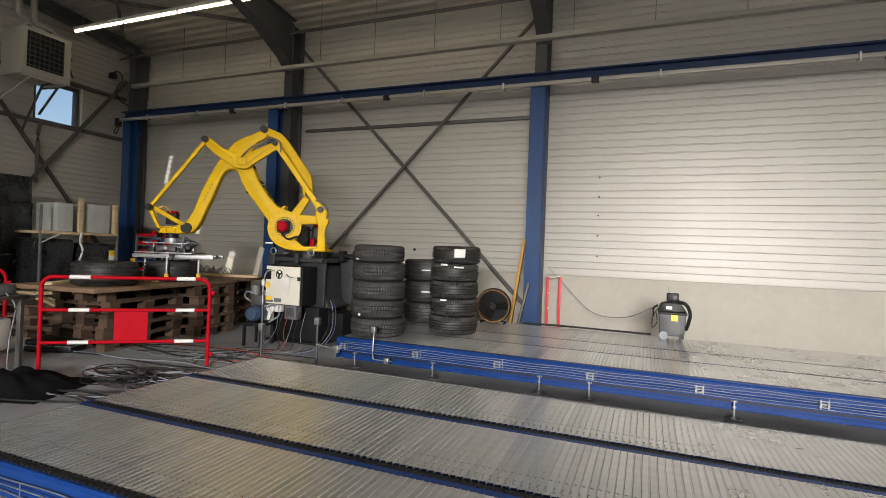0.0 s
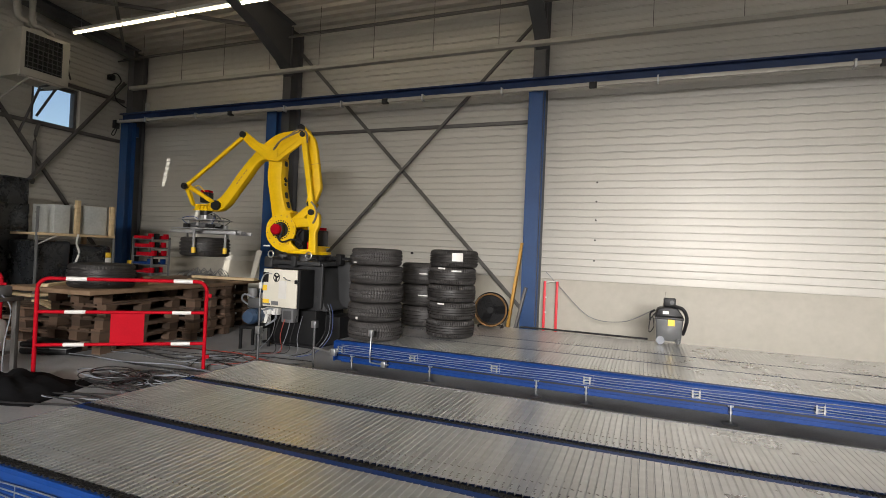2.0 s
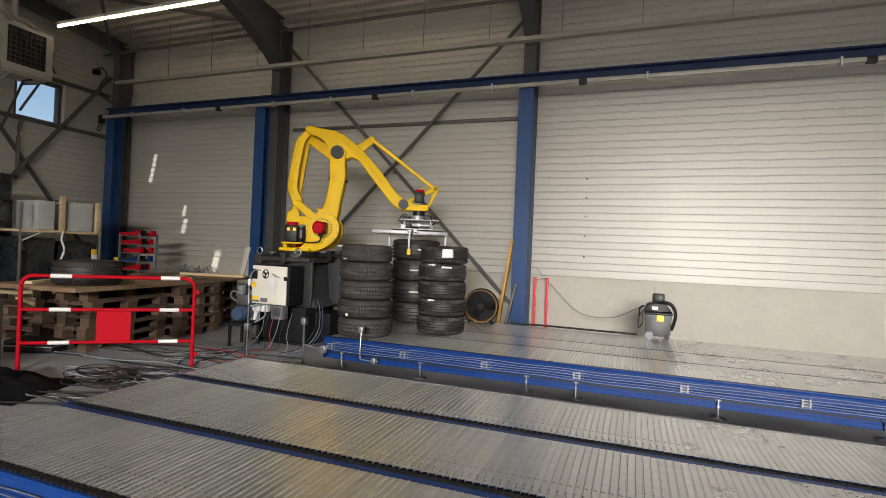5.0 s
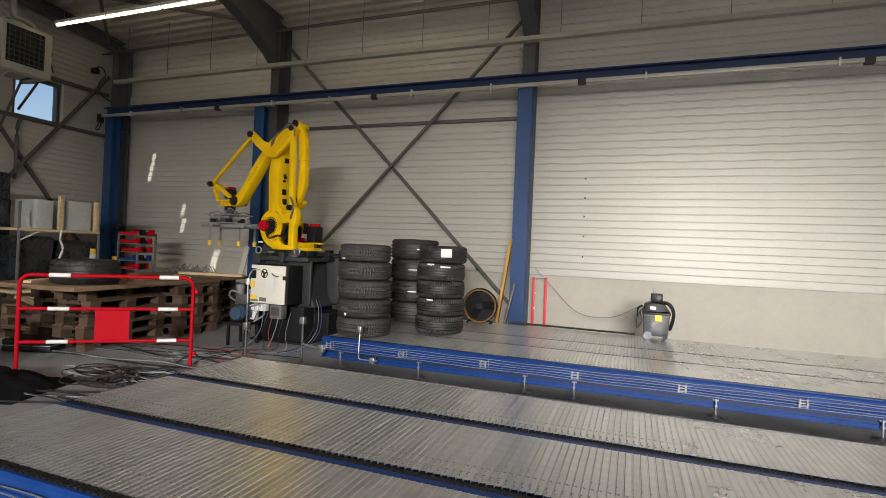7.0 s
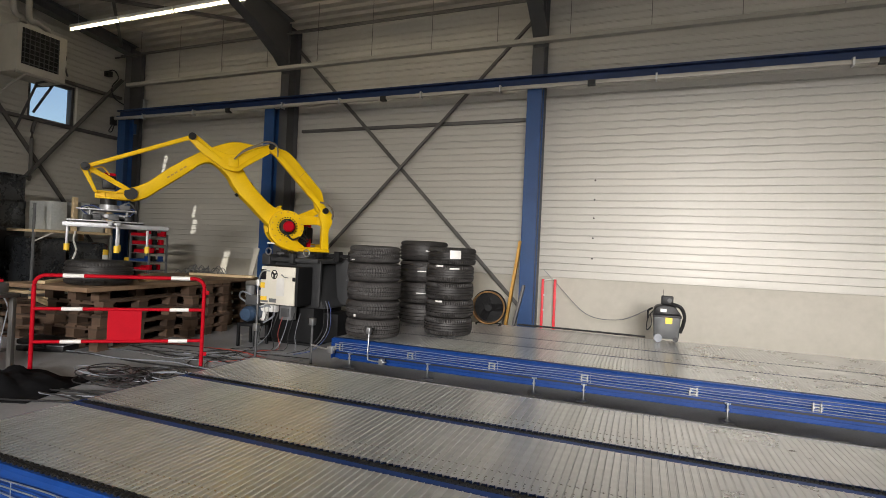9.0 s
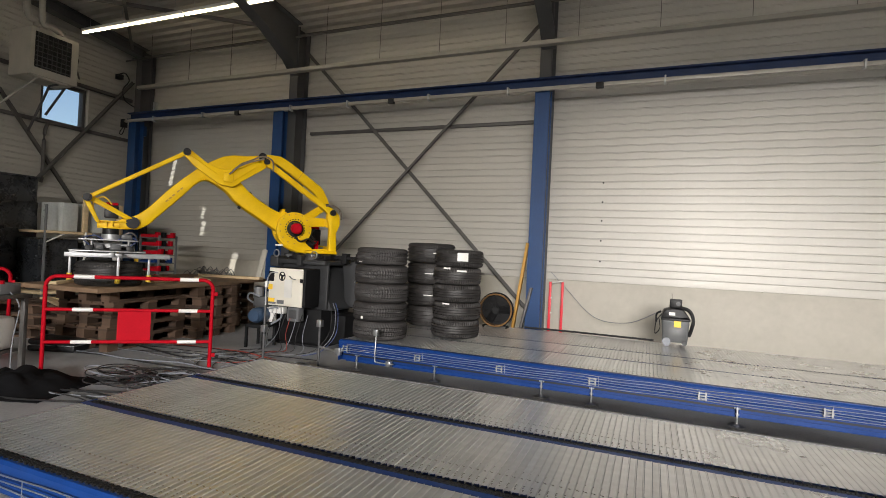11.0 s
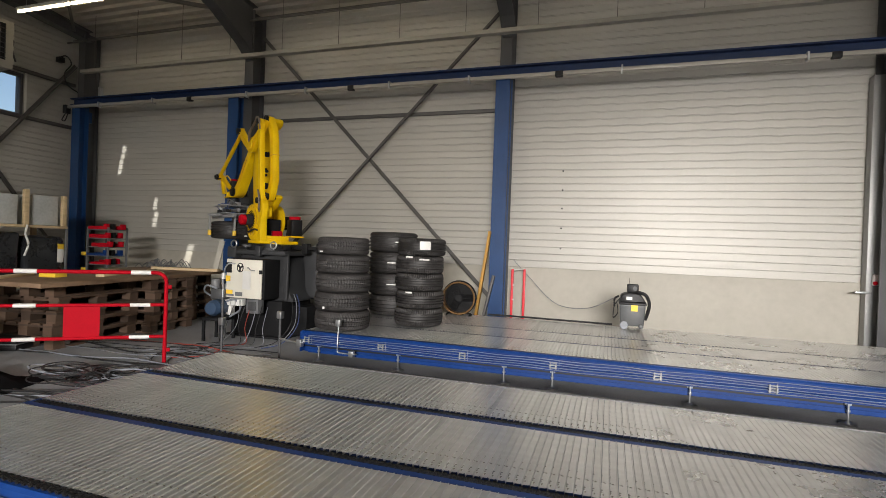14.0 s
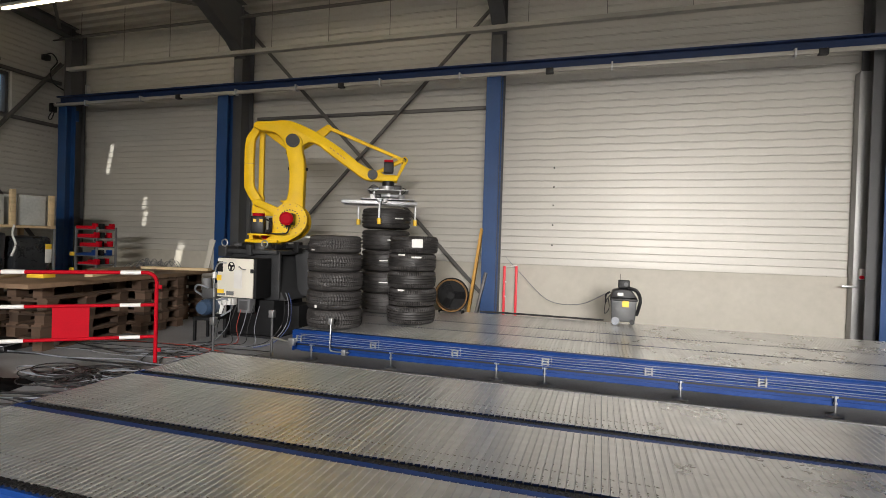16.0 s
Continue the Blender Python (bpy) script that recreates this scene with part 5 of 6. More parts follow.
# ---- things along the north wall ----
fan = empty("floor_fan", pose(-3.39, 8.45, FAR_TOP + 0.004, 0, 0, 8), "round floor fan with rusty drum on the conveyor's edge", "fan")
for r, y in ((0.225, -0.09), (0.225, 0.07), (0.24, -0.01)):
    part("hoop", T([(r * math.cos(a), y, 0.25 + r * math.sin(a)) for a in [i * math.pi / 16 for i in range(33)]], 0.012, 6, curved=False), "brass" if r < 0.23 else "iron", fan)
for r in (0.06, 0.11, 0.16):
    part("guard_ring", T([(r * math.cos(a), -0.10, 0.25 + r * math.sin(a)) for a in [i * math.pi / 12 for i in range(25)]], 0.003, 5, curved=False), "iron", fan, "dark round guard wire")
for k in range(12):
    a = math.pi * k / 6
    part("guard_wire", C((0.03 * math.cos(a), -0.10, 0.25 + 0.03 * math.sin(a)), (0.22 * math.cos(a), -0.095, 0.25 + 0.22 * math.sin(a)), 0.003, 5), "iron", fan)
bm = bmesh.new()
lathe(bm, [(0.215, -0.08), (0.225, -0.08), (0.225, 0.08), (0.215, 0.08), (0.215, -0.08)], 36)
for v in bm.verts:
    v.co = Vector((v.co.x, v.co.z, v.co.y + 0.25))
part("drum", bm, "brass", fan, "rusty drum ring")
# dark disc added to make the inside of the drum look shaded
part("back_plate", C((0, 0.05, 0.25), (0, 0.06, 0.25), 0.215, 32), "iron", fan)
for k in range(3):
    a = 2 * math.pi * k / 3
    bm = bmesh.new()
    box(bm, 0.03, 0.19, -0.004, 0.004, -0.06, 0.06, 0.0, Matrix.Rotation(-a, 4, "Y") @ Matrix.Rotation(0.5, 4, "X"))
    for v in bm.verts:
        v.co.z += 0.25
    part("blade", bm, "iron", fan)
part("hub", C((0, -0.10, 0.25), (0, 0.06, 0.25), 0.05, 18), "iron", fan)
part("stand", T([(-0.16, -0.1, 0.012), (-0.16, 0.1, 0.012), (0.16, 0.1, 0.012), (0.16, -0.1, 0.012)], 0.012, 8, 2), "iron", fan)
built = set(bpy.data.objects)
for x, m, top in ((-2.99, "ochre", 1.36), (-2.90, "brace", 0.76)):
    ob = part("leaning_plank", B(-0.018, 0.018, -0.035, 0.035, 0, top, 0.002), m, m=pose(x - 0.12, 8.24, 0.186, -3, 7 if m == "ochre" else 12, 0))
    tagged(ob, "narrow ochre timber leaning by the blue column" if m == "ochre" else "thin dark batten leaning by the blue column", "plank")
scale_from_eye(built)
lad = empty("red_rail_stand", pose(-2.775, 9.72, 0), "small fluorescent red upright stand by the column", "stand")
for x, y in ((-0.09, 0.0), (0.09, 0.10)):
    part("post", B(x - 0.020, x + 0.020, y - 0.012, y + 0.012, 0, 0.97, 0.004), "pinkred", lad)
part("crossbar", T([(-0.09, 0, 0.95), (0.09, 0.10, 0.98)], 0.010, 6, 2), "white", lad)
for z in (0.46, 0.70):
    part("bolt", B(-0.075, -0.055, -0.02, 0.01, z, z + 0.02), "white", lad)

vac = empty("industrial_vacuum", Matrix.Translation((-1.06, 8.50, FAR_TOP + 0.004)) @ Matrix.Diagonal((0.88, 0.88, 0.96, 1)), "grey wheeled industrial vacuum cleaner with black hose", "vacuum cleaner")
part("tank", P(rounded([(-0.16, 0.05), (-0.18, 0.34), (0.18, 0.34), (0.16, 0.05)], 0.03), -0.17, 0.17, 0.02), "vac", vac)
part("head", P(rounded([(-0.19, 0.35), (-0.16, 0.46), (-0.06, 0.49), (0.10, 0.48), (0.19, 0.36)], 0.03), -0.18, 0.18, 0.02), "black", vac)
part("rim", B(-0.19, 0.19, -0.19, 0.19, 0.33, 0.36, 0.008), "black", vac)
rd = part("radio", B(-0.08, 0.08, -0.07, 0.07, 0.49, 0.60, 0.012), "black", vac, "small black box on top")
part("antenna", C((-0.05, 0, 0.60), (-0.055, 0, 0.68), 0.003, 6), "black", rd)
part("knob", C((0.03, -0.075, 0.545), (0.03, -0.068, 0.545), 0.03, 16), "steel_dark", rd)
part("hose", T([(0.06, -0.12, 0.50), (0.17, -0.15, 0.47), (0.225, -0.15, 0.36), (0.21, -0.13, 0.24), (0.18, -0.1, 0.14)], 0.024, 8, 6), "black", vac)
part("power_cable", T([(-0.18, -0.05, 0.40), (-0.25, -0.08, 0.30), (-0.26, -0.08, 0.14), (-0.2, -0.12, 0.22), (-0.22, -0.1, 0.36)], 0.007, 6, 6), "cable_b", vac)
part("handle", T([(-0.19, -0.14, 0.44), (-0.25, -0.14, 0.40), (-0.25, -0.14, 0.30)], 0.014, 8, 4), "black", vac)
part("label_plate", B(-0.02, 0.07, -0.186, -0.181, 0.25, 0.33), "label_y", vac, "yellow warning sticker")
part("label_plate", B(-0.09, -0.01, -0.196, -0.191, 0.40, 0.44), "white", vac)
for x in (-0.11, 0.12):
    for y in (-0.17, 0.15):
        part("wheel", C((x, y - 0.02, 0.055), (x, y + 0.02, 0.055), 0.055 if x < 0 else 0.035, 18), "cable_g" if x < 0 else "black", vac)


def cable(name, pts, r, m, label, n=8):
    ob = part(name, T(pts, r, 6, n), m)
    return tagged(ob, label, "cable", "cables")


# leads along the wall and from the vacuum cleaner
cable("power_cable", [(-1.28, 8.40, 0.72), (-1.65, 9.1, 0.48), (-2.15, 9.6, 0.47), (-2.62, 9.82, 0.86), (-2.88, 9.84, 1.12)], 0.005, "cable_g", "thin grey power lead sagging along the wall")
cable("power_cable", [(-1.3, 8.55, 0.35), (-1.9, 8.60, 0.345), (-2.5, 8.62, 0.345), (-3.0, 8.60, 0.345)], 0.014, "cable_b", "black cable along the foot of the wall")
built = set(bpy.data.objects)
# grey gate post on the right of the panels with a red switch
post = empty("gate_post", pose(1.40, 8.70, 0), "galvanised guide post with small red switch", "post", kind="structure")
part("rail", B(0.11, 0.25, -0.05, 0.08, 0.0, 3.5, 0.004), "post", post)
part("rail", B(0.26, 0.34, -0.09, 0.08, 0.0, 3.5, 0.004), "post", post)
sw = part("switch_box", B(0.16, 0.24, -0.12, -0.05, 1.03, 1.16, 0.012), "white", post)
part("push_button", C((0.17, -0.14, 1.06), (0.17, -0.12, 1.06), 0.022, 14), "red", sw, "red push button")
part("bolt", B(0.0, 0.15, -0.08, -0.05, 0.93, 0.955, 0.004), "zinc", post)
# small wall fixings
bm = bmesh.new()
for z in (1.332, 1.62, 1.90, 2.16, 2.43):
    cyl(bm, (-2.03, YN - 0.014, z), (-2.03, YN - 0.001, z), 0.012, 8)
cyl(bm, (-4.83, YN - 0.03, 1.33), (-4.83, YN - 0.001, 1.33), 0.02, 8)
tagged(part("wall_bolt", bm, "black"), "small dark bolt heads in the wall panels", "bolts", kind="stuff")

scale_from_eye(built)

# ---- pump with hoses beside the robot ----
pump = empty("vacuum_pump", pose(-6.10, 6.75, 0, 0, 0, 10), "blue compressor pump with zinc fittings beside the pedestal", "pump")
part("body", C((0, -0.12, 0.42), (0, 0.14, 0.42), 0.10, 24), "bluegrey", pump)
part("end_bell", C((0, -0.20, 0.42), (0, -0.14, 0.42), 0.075, 24, 0.10), "bluegrey", pump)
part("head", B(-0.10, 0.10, -0.06, 0.10, 0.52, 0.66, 0.02), "steel_dark", pump)
part("filter", C((-0.06, 0.0, 0.66), (-0.06, 0.0, 0.78), 0.06, 18), "greyplastic", pump)
part("filter", C((0.09, 0.02, 0.60), (0.09, 0.02, 0.72), 0.045, 18), "zinc", pump)
part("foot_frame", B(-0.14, 0.14, -0.16, 0.16, 0.26, 0.30, 0.006), "iron", pump)
for x in (-0.12, 0.12):
    for y in (-0.14, 0.14):
        part("leg", B(x - 0.015, x + 0.015, y - 0.015, y + 0.015, 0, 0.26), "iron", pump)
part("hose", T([(0.10, 0, 0.5), (0.22, 0, 0.52), (0.26, 0.05, 0.40), (0.14, 0.0, 0.30)], 0.012, 8, 6), "cable_g", pump)
part("hose", T([(-0.10, 0, 0.55), (-0.18, -0.05, 0.62), (-0.12, -0.1, 0.70), (0.0, -0.06, 0.66)], 0.012, 8, 6), "cable_g", pump)

# ---- cables ----
rnd = random.Random(5)
cols = ("cable_b", "cable_b", "cable_g", "cable_b", "cable_r", "cable_g", "cable_b", "cable_g")
for k in range(8):
    x0 = -6.02 + 0.085 * k
    pts = [(x0, 6.83, 0.46), (x0 + rnd.uniform(-0.05, 0.05), 6.74, 0.2), (x0 + rnd.uniform(-0.1, 0.1), 6.64, 0.02)]
    x, y = pts[-1][:2]
    for j in range(4):
        x += rnd.uniform(-0.25, 0.22)
        y -= rnd.uniform(0.12, 0.36)
        pts.append((x, y, 0.012))
    cable("robot_cable", pts, rnd.choice((0.004, 0.005, 0.007)), cols[k], "loose cable hanging from the robot's connectors to the floor")
for k, (m, dx) in enumerate((("cable_g", 0.06), ("cable_bl", 0.10), ("cable_b", 0.0))):
    cable("robot_hose", [(-5.24 + dx, 7.02, 0.62), (-5.13 + dx, 6.92, 0.5), (-5.10 + dx, 6.84, 0.25), (-5.22 + dx, 6.72, 0.05), (-5.35 + dx, 6.50, 0.012)], 0.0045, m, "thin hose looping down beside the pedestal")
for k in range(9):
    y = 6.35 - 0.11 * k
    pts = [(-4.95, y + 0.05, 0.012)]
    x = -4.95
    while x > -7.4:
        x -= rnd.uniform(0.3, 0.6)
        y += rnd.uniform(-0.22, 0.14)
        pts.append((x, y, 0.012 + 0.003 * (k % 3)))
    cable("floor_cable", pts, rnd.choice((0.004, 0.006, 0.008)), ("cable_b", "cable_g", "cable_b", "cable_r")[k % 4] if k < 4 else ("cable_b", "cable_b", "cable_g")[k % 3], "cable lying across the concrete floor")
# coil of grey cables at the conveyor's end
for k in range(26):
    cx, cy = -5.55 + rnd.uniform(-0.45, 0.40), 4.72 + rnd.uniform(-0.26, 0.24)
    a0, rx, ry = rnd.uniform(0, 6), rnd.uniform(0.16, 0.34), rnd.uniform(0.10, 0.2)
    pts = [(cx + rx * math.cos(a0 + i * 0.7), cy + ry * math.sin(a0 + i * 0.7), 0.010 + 0.004 * k + 0.008 * math.sin(i)) for i in range(12)]
    cable("coiled_cable", pts, 0.0055, ("cable_g", "cable_b", "cable_b")[k % 3], "loosely coiled cable heaped at the conveyor end", 5)
for k in range(6):
    y = 4.5 - 0.09 * k
    pts = [(-4.95, y + 0.1, 0.012)]
    x = -4.95
    while x > -6.6:
        x -= rnd.uniform(0.25, 0.45)
        y += rnd.uniform(-0.18, 0.10)
        pts.append((x, y, 0.012 + 0.006 * (k % 3)))
    cable("floor_cable", pts, rnd.choice((0.005, 0.008)), ("cable_b", "cable_g")[k % 2] if k < 3 else "cable_b", "cable lying across the concrete floor")

# ---- overhead ----
built = set(bpy.data.objects)
ht = empty("unit_heater", pose(-10.68, 6.58, 3.83), "beige hanging unit heater with dark louvred front", "heater")
part("casing", B(-0.28, 0.26, -0.36, 0.35, 0, 0.74, 0.015), "heater", ht)
part("front_frame", B(0.26, 0.275, -0.36, 0.35, 0.0, 0.74, 0.006), "heater", ht)
# black plate on the closed casing gives the shade behind the louvres
part("recess", B(0.262, 0.279, -0.30, 0.24, 0.12, 0.68), "black", ht, "black plate standing in for the shade behind the louvres")
for k in range(7):
    part("louvre", B(0.28, 0.30, -0.29, 0.23, 0.145 + k * 0.075, 0.155 + k * 0.075), "steel_dark", ht)
for k in range(8):
    part("louvre", B(0.28, 0.298, -0.27 + k * 0.07, -0.262 + k * 0.07, 0.125, 0.675), "steel_dark", ht)
part("flue", T([(-0.1, -0.1, 0.74), (-0.1, -0.1, 0.95), (-0.10, -0.22, 1.02), (-0.10, -0.25, 1.4)], 0.05, 12, 6), "pipe", ht)
part("flue", T([(0.08, 0.16, 0.74), (0.08, 0.16, 0.84), (0.05, 0.04, 0.90), (0.0, -0.06, 0.95), (0.0, -0.08, 1.4)], 0.045, 12, 6), "pipe", ht)
part("bracket", T([(0.28, -0.38, -0.03), (0.28, 0.2, -0.03)], 0.022, 8, 2), "pipe", ht)
part("bracket", T([(0.30, -0.25, -0.03), (0.0, -0.6, -0.55), (-0.6, -0.75, -0.9)], 0.018, 8, 2), "pipe", ht)
part("bracket", T([(0.25, 0.1, -0.03), (-0.05, 0.12, -0.03), (-0.60, 0.14, -0.75)], 0.02, 8, 2, False), "steel_dark", ht)
part("stay", T([(-0.66, 0.43, -0.39), (-0.66, 0.73, 0.19)], 0.022, 8, 2, False), "steel_dark", ht)
part("stay", T([(-0.66, 0.43, 0.06), (-0.66, 0.73, 0.17)], 0.018, 8, 2, False), "steel_dark", ht)
part("gas_pipe", T([(0.1, 0.35, 0.5), (0.1, 0.45, 0.52), (0.0, 0.5, 0.4), (-0.4, 0.8, 0.35)], 0.015, 8, 5), "brace", ht)

tray = empty("cable_tray", pose(0, 0, 0), "pale steel cable tray hung along the wall", "cable tray", kind="structure")
bm = bmesh.new()
box(bm, -10.5, XE - 0.1, 8.06, 8.15, 4.17, 4.18)
box(bm, -10.5, XE - 0.1, 8.06, 8.065, 4.18, 4.225)
box(bm, -10.5, XE - 0.1, 8.145, 8.15, 4.18, 4.225)
part("trough", bm, "pipe", tray, smooth=False)
for i in range(19):
    x = -10.2 + i * 0.98
    part("hanger_wire", C((x, 8.10, 4.18), (x, 8.10, 5.17), 0.004, 5), "brace", tray)
for y, z, r in ((8.52, 4.98, 0.022), (8.40, 4.90, 0.016)):
    ob = part("conduit", C((XW + 0.1, y, z), (XE - 0.1, y, z), r, 10), "brace")
    tagged(ob, "dark steel conduit under the eaves", "conduit", kind="structure")
# from i = 7 on: two added rows out of view that brighten floor and slats
for i in range(27):
    x, y, z = (-10.77 + i * 1.22, 7.2, 4.90) if i < 7 else (-10.2 + (i - 7) % 10 * 1.8, 3.0 if i < 17 else -1.4, 5.3)
    lum = empty("strip_or_fill_light", pose(x, y, z), "lit strip light, in the seen row or an added fill row", "strip light", "strip lights")
    part("housing", B(0.0, 1.20, -0.035, 0.035, 0.02, 0.07, 0.006), "white", lum)
    part("tube", C((0.02, 0, 0.0), (1.18, 0, 0.0), 0.018 if i < 7 else 0.05, 12), "tube" if i < 7 else "fill_tube", lum, "glowing tube of a strip light, seen or added as fill")
    for xx in (0.2, 1.0):
        part("suspension", C((xx, 0, 0.07), (xx, 0, 0.42), 0.003, 5), "zinc", lum)
for a, b in (((-10.87, 8.18, 5.03), (-7.13, 5.02, 5.36)), ((-7.4, 8.23, 5.02), (-10.9, 6.18, 5.23))):
    brace("roof_strut", a, b, 0.07)
cable("wall_lead", [(-11.30, 8.22, 4.55), (-11.22, 8.32, 4.62), (-11.22, 8.42, 4.5), (-11.26, 8.33, 4.3), (-11.25, 8.38, 4.1), (-11.2, 8.55, 4.0)], 0.012, "cable_b", "black lead looped at a wall socket")
ob = part("wall_socket", B(XW + 0.0, XW + 0.12, 8.25, 8.35, 4.50, 4.60, 0.01), "black")
tagged(ob, "black wall socket box high on the gable", "socket")
ob = part("wall_pipe", T([(XW + 0.08, 7.05, 3.3), (XW + 0.08, 7.0, 3.1), (XW + 0.08, 7.0, 2.4), (XW + 0.08, 6.98, 2.25)], 0.03, 8, 5), "brace")
tagged(ob, "dark downpipe on the gable wall", "pipe", kind="structure")

scale_from_eye(built)


# ---- wall panels ----
def panel_mesh(L, deep):
    """A sheet panel 0.1 high, long in x, its face to the south with a rolled joint."""
    d = 0.009 if deep else 0.006
    sec = [(0.025, 0.0), (d, 0.0005), (d, 0.0060), (0.0, 0.0075), (-0.0008, 0.045), (0.0, 0.086), (-0.0045, 0.0895), (-0.0045, 0.0945), (0.003, 0.0985), (0.025, 0.0995)]
    bm = bmesh.new()
    a = [bm.verts.new((0, y, z)) for y, z in sec]
    b = [bm.verts.new((L, y, z)) for y, z in sec]
    for i in range(len(sec) - 1):
        bm.faces.new((a[i], b[i], b[i + 1], a[i + 1]))
    bm.faces.new(a[::-1])
    bm.faces.new(b)
    bmesh.ops.recalc_face_normals(bm, faces=bm.faces[:])
    return link_mesh("panel", bm, "clad")


bays = [XW, *FRAMES[1:], XE]
for x0, x1 in zip(bays, bays[1:]):
    ms = [panel_mesh(x1 - x0 - 0.004, k) for k in (True, False)]
    z, k = 1.05, 0
    while z < EAVE - 0.05:
        share("panel", ms[k % 2], wall_n, pose(x0 + 0.002, YN, z))
        z += 0.1
        k += 1
wy = {(-2.0, YN): None, (-2.0, 6.95): None, (7.73, YN): None}
for y0, y1 in wy:
    wy[(y0, y1)] = [panel_mesh(y1 - y0, k) for k in (True, False)]
z, k = 0.0, 0
while z < 5.75:
    for y0, y1 in ([(-2.0, 6.95), (7.73, YN)] if 3.28 < z < 4.05 else [(-2.0, YN)]):
        share("panel", wy[(y0, y1)][k % 2], wall_w, pose(XW, y0, z, 0, 0, 90))
    z += 0.1
    k += 1

# ---- slats ----
slat_meshes = {round(b - a, 4): None for a, b in near_spans + far_spans}
for L in slat_meshes:
    slat_meshes[L] = slat_mesh(L)
for i in range(98):
    for a, b in near_spans:
        share("slat", slat_meshes[round(b - a, 4)], near, pose(-4.58 + i * PITCH, a, NEAR_TOP + random.uniform(-0.0004, 0.0004)))
joined_slats(near_spans, -4.58 + 98 * PITCH, XE - 0.4, NEAR_TOP, near)
for i in range(98):
    for a, b in far_spans:
        share("slat", slat_meshes[round(b - a, 4)], far, pose(-4.53 + i * PITCH, a, FAR_TOP + random.uniform(-0.0004, 0.0004)))
joined_slats(far_spans, -4.53 + 98 * PITCH, XE - 0.4, FAR_TOP, far)


# ---- motion of the robot and of the two tyres that it carries ----
JOINTS = [
    (0.0, 207.9, 36.1, 53.7), (0.5, 208.2, 35.8, 54.7), (1.0, 208.0, 35.8, 54.5), (1.5, 207.4, 30.2, 48.5), (2.0, 191.4, 9.7, 39.4), (2.3, 152.2, 7.4, 35.9),
    (2.6, 112.7, 8.6, 28.5), (3.0, 63.5, 15.4, 30.6), (3.5, 29.4, 5.4, 32.7), (4.0, 23.5, 8.0, 36.0), (4.2, 22.8, 8.0, 36.3), (4.9, 22.8, 8.0, 36.3),
    (5.5, 23.5, 2.1, 27.5), (5.9, 30.0, -1.5, 24.1), (6.2, 58.0, -3.1, 23.6), (6.5, 102.1, -3.0, 23.9), (6.8, 143.4, 0.5, 32.2), (7.0, 168.7, 2.6, 36.4),
    (7.3, 202.4, 21.3, 31.6), (7.6, 230.1, 44.2, 24.1), (8.0, 233.5, 47.9, 22.9), (8.5, 233.3, 46.2, 24.1), (9.0, 232.7, 44.3, 25.2), (9.5, 232.5, 45.2, 25.8),
    (10.6, 232.3, 55.8, 32.7), (11.0, 232.2, 56.9, 33.5), (11.5, 232.2, 56.9, 33.5), (12.0, 231.8, 51.2, 27.2), (12.2, 223.5, 43.1, 24.8), (12.5, 195.6, 19.6, 31.8),
    (12.8, 174.1, 7.5, 34.5), (13.0, 170.2, 7.2, 34.4), (13.4, 170.0, 7.2, 34.4), (13.5, 168.9, 6.6, 33.6), (14.0, 149.1, 5.8, 31.2), (14.5, 95.4, 5.8, 16.6),
    (14.8, 59.7, 6.0, 16.6), (15.0, 37.8, 2.1, 17.3), (15.5, 28.2, -0.7, 18.6), (16.0, 23.9, -0.1, 20.7),
]


def joints_at(t):
    """Smooth values between the rows, without overshoot."""
    J = np.array(JOINTS)
    x = J[:, 0]
    i = int(min(max(np.searchsorted(x, t, side="right") - 1, 0), len(x) - 2))
    h = np.diff(x)
    out = []
    for c in (1, 2, 3):
        y = J[:, c]
        d = np.diff(y) / h
        s = np.zeros(len(x))
        for k in range(1, len(x) - 1):
            if d[k - 1] * d[k] > 0:
                w1, w2 = 2 * h[k] + h[k - 1], h[k] + 2 * h[k - 1]
                s[k] = (w1 + w2) / (w1 / d[k - 1] + w2 / d[k])
        u = (t - x[i]) / h[i]
        out.append((2 * u ** 3 - 3 * u ** 2 + 1) * y[i] + (u ** 3 - 2 * u ** 2 + u) * h[i] * s[i] + (-2 * u ** 3 + 3 * u ** 2) * y[i + 1] + (u ** 3 - u ** 2) * h[i] * s[i + 1])
    return out


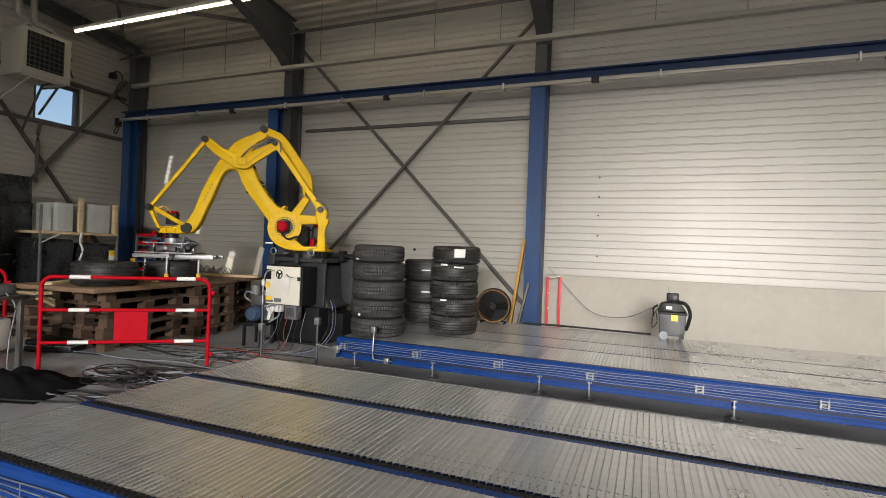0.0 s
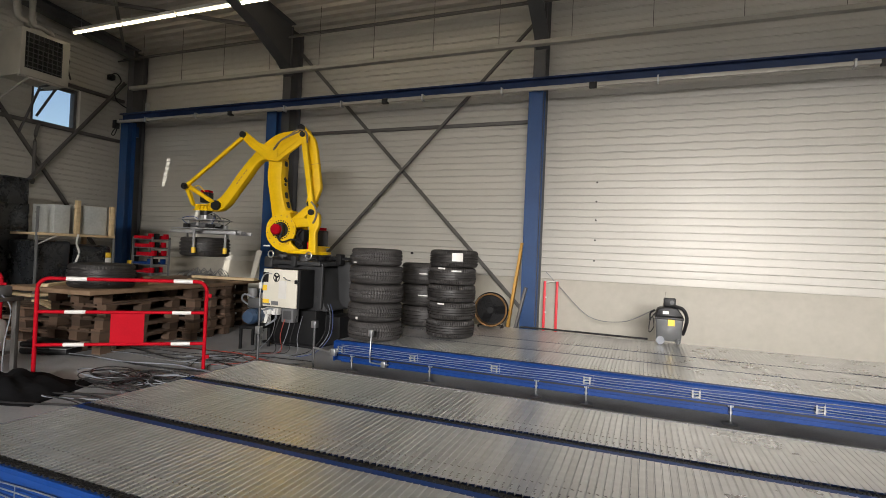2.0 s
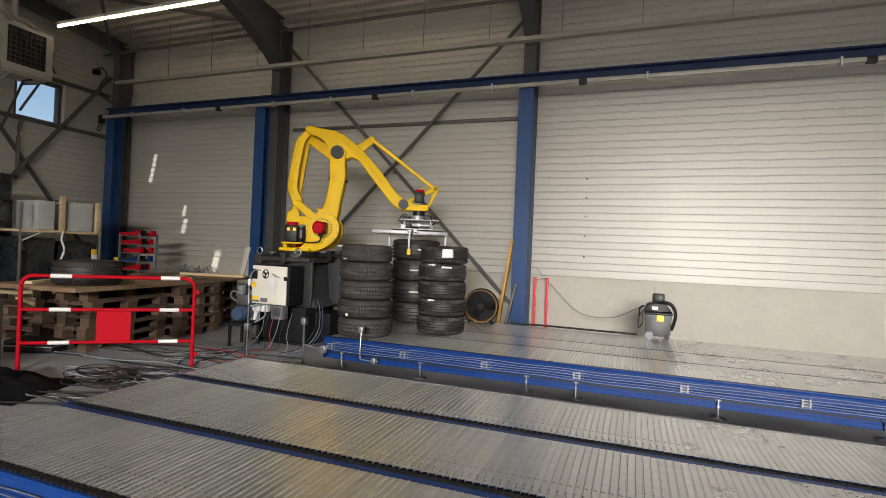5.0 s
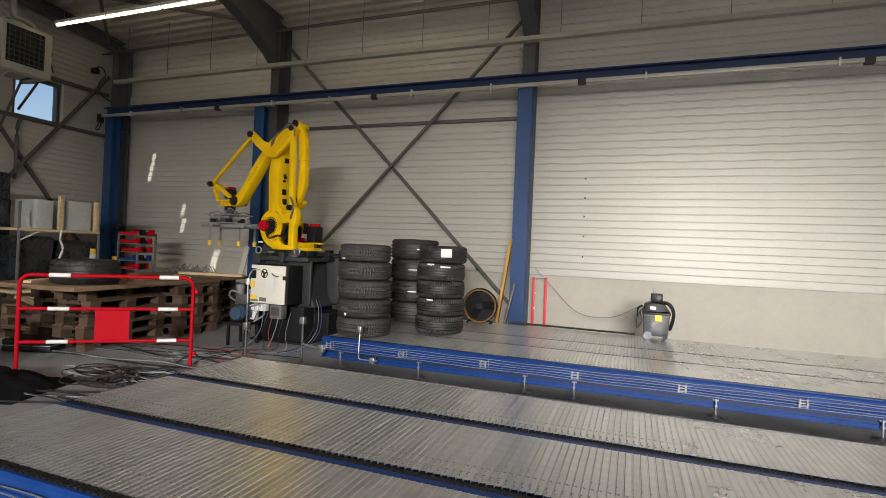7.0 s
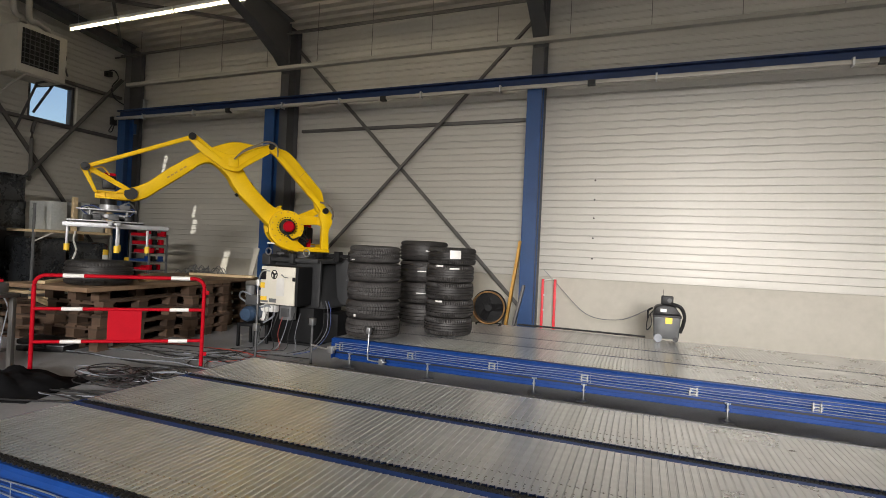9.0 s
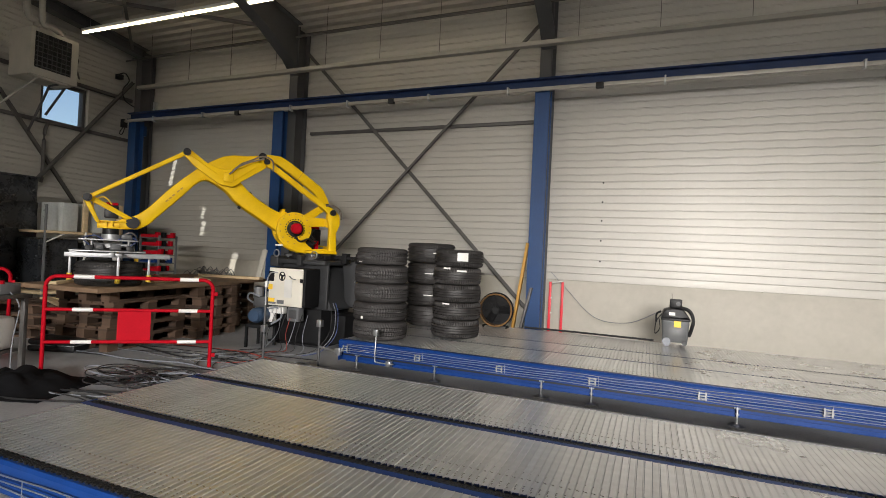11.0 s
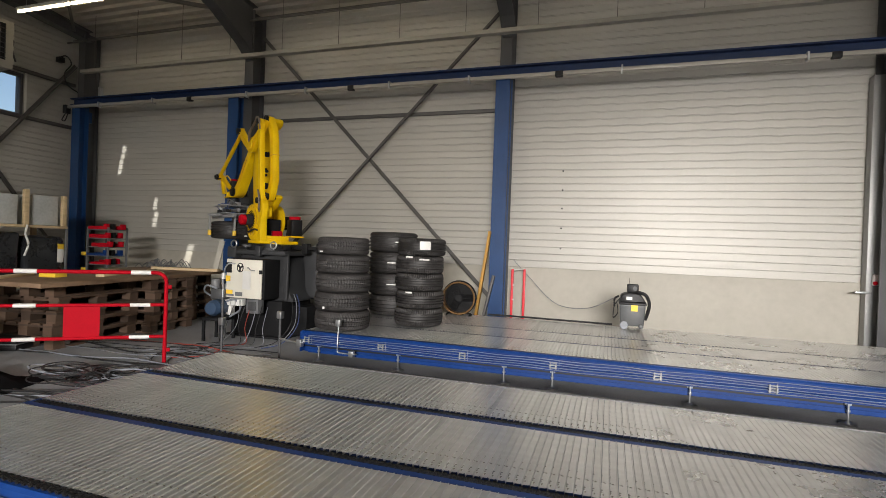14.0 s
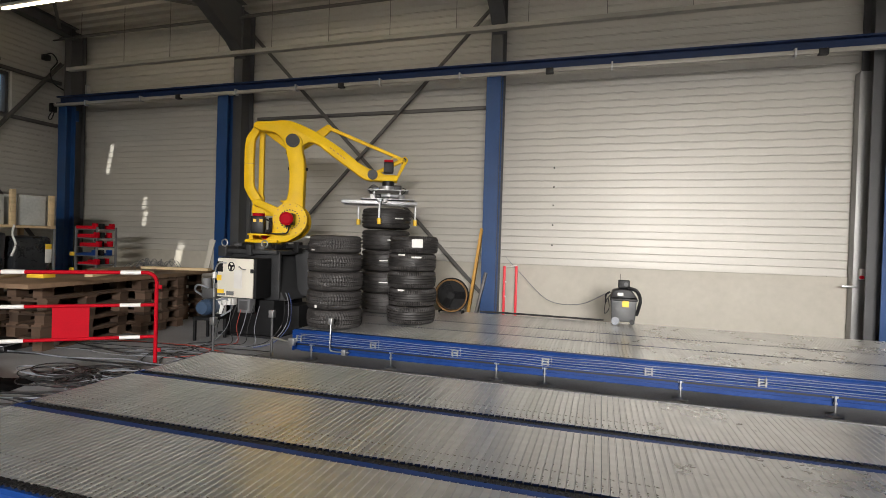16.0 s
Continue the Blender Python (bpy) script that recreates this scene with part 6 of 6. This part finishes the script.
def arm_poses(t):
    a, q2, q3 = joints_at(t)
    slew = pose(0, 0, 0, 0, 0, a)
    s2, c2, s3, c3 = math.sin(radians(q2)), math.cos(radians(q2)), math.sin(radians(q3)), math.cos(radians(q3))
    S = Vector((R0, 0, Z0))
    E = S + Vector((L1 * s2, 0, L1 * c2))
    W = E + Vector((L2 * c3, 0, -L2 * s3))
    tail = Matrix.Rotation(radians(q3), 3, "Y") @ Vector((-LT * math.cos(radians(DT)), 0, LT * math.sin(radians(DT))))
    tr = lambda v: Matrix.Translation(v)
    r2, r3 = pose(0, 0, 0, 0, q2, 0), pose(0, 0, 0, 0, q3, 0)
    return {
        "turret": slew,
        "lower_arm": slew @ tr(S) @ r2,
        "forearm": slew @ tr(E) @ r3,
        "crank": slew @ tr(S) @ r3,
        "drive_link": slew @ tr(S + tail) @ r2,
        "rear_rod": slew @ tr(S + Vector((QX, 0, QZ))) @ r2,
        "levelling_plate": slew @ tr(E),
        "front_rod": slew @ tr(E + Vector((TX, 0, TZ))) @ r3,
        "wrist": slew @ tr(W),
        "gripper": slew @ tr(W + Vector((0.21, 0, -0.150))),
    }


def motions():
    times = [i / 10 for i in range(161)]
    poses = [arm_poses(t) for t in times]
    for name, ob in ARM.items():
        walk(ob, [(t, p[name]) for t, p in zip(times, poses)])
    base = robot.matrix_basis
    hold = lambda p, w: base @ p["gripper"] @ Matrix.Translation((0, 0, -GRIP - w))
    level = lambda m, z: Matrix.Translation((m.translation.x, m.translation.y, z)) @ m.to_quaternion().to_matrix().to_4x4()
    for ob, w, up, down, rest, top in ((carried_a, A_W, 1.0, 4.1, PLY_TOP, REAR_TOP), (carried_b, B_W, 11.5, 99, PLY_TOP, 0)):
        start = level(hold(arm_poses(up), w), rest)
        end = level(hold(arm_poses(4.2), w), top)
        rows = []
        for t, p in zip(times, poses):
            if t <= up:
                m = start
            elif t >= down:
                m = end
            else:
                m = hold(p, w)
                if t - up < 0.35:
                    m = level(m, max(m.translation.z, rest))
            rows.append((t, m))
        walk(ob, rows)


motions()
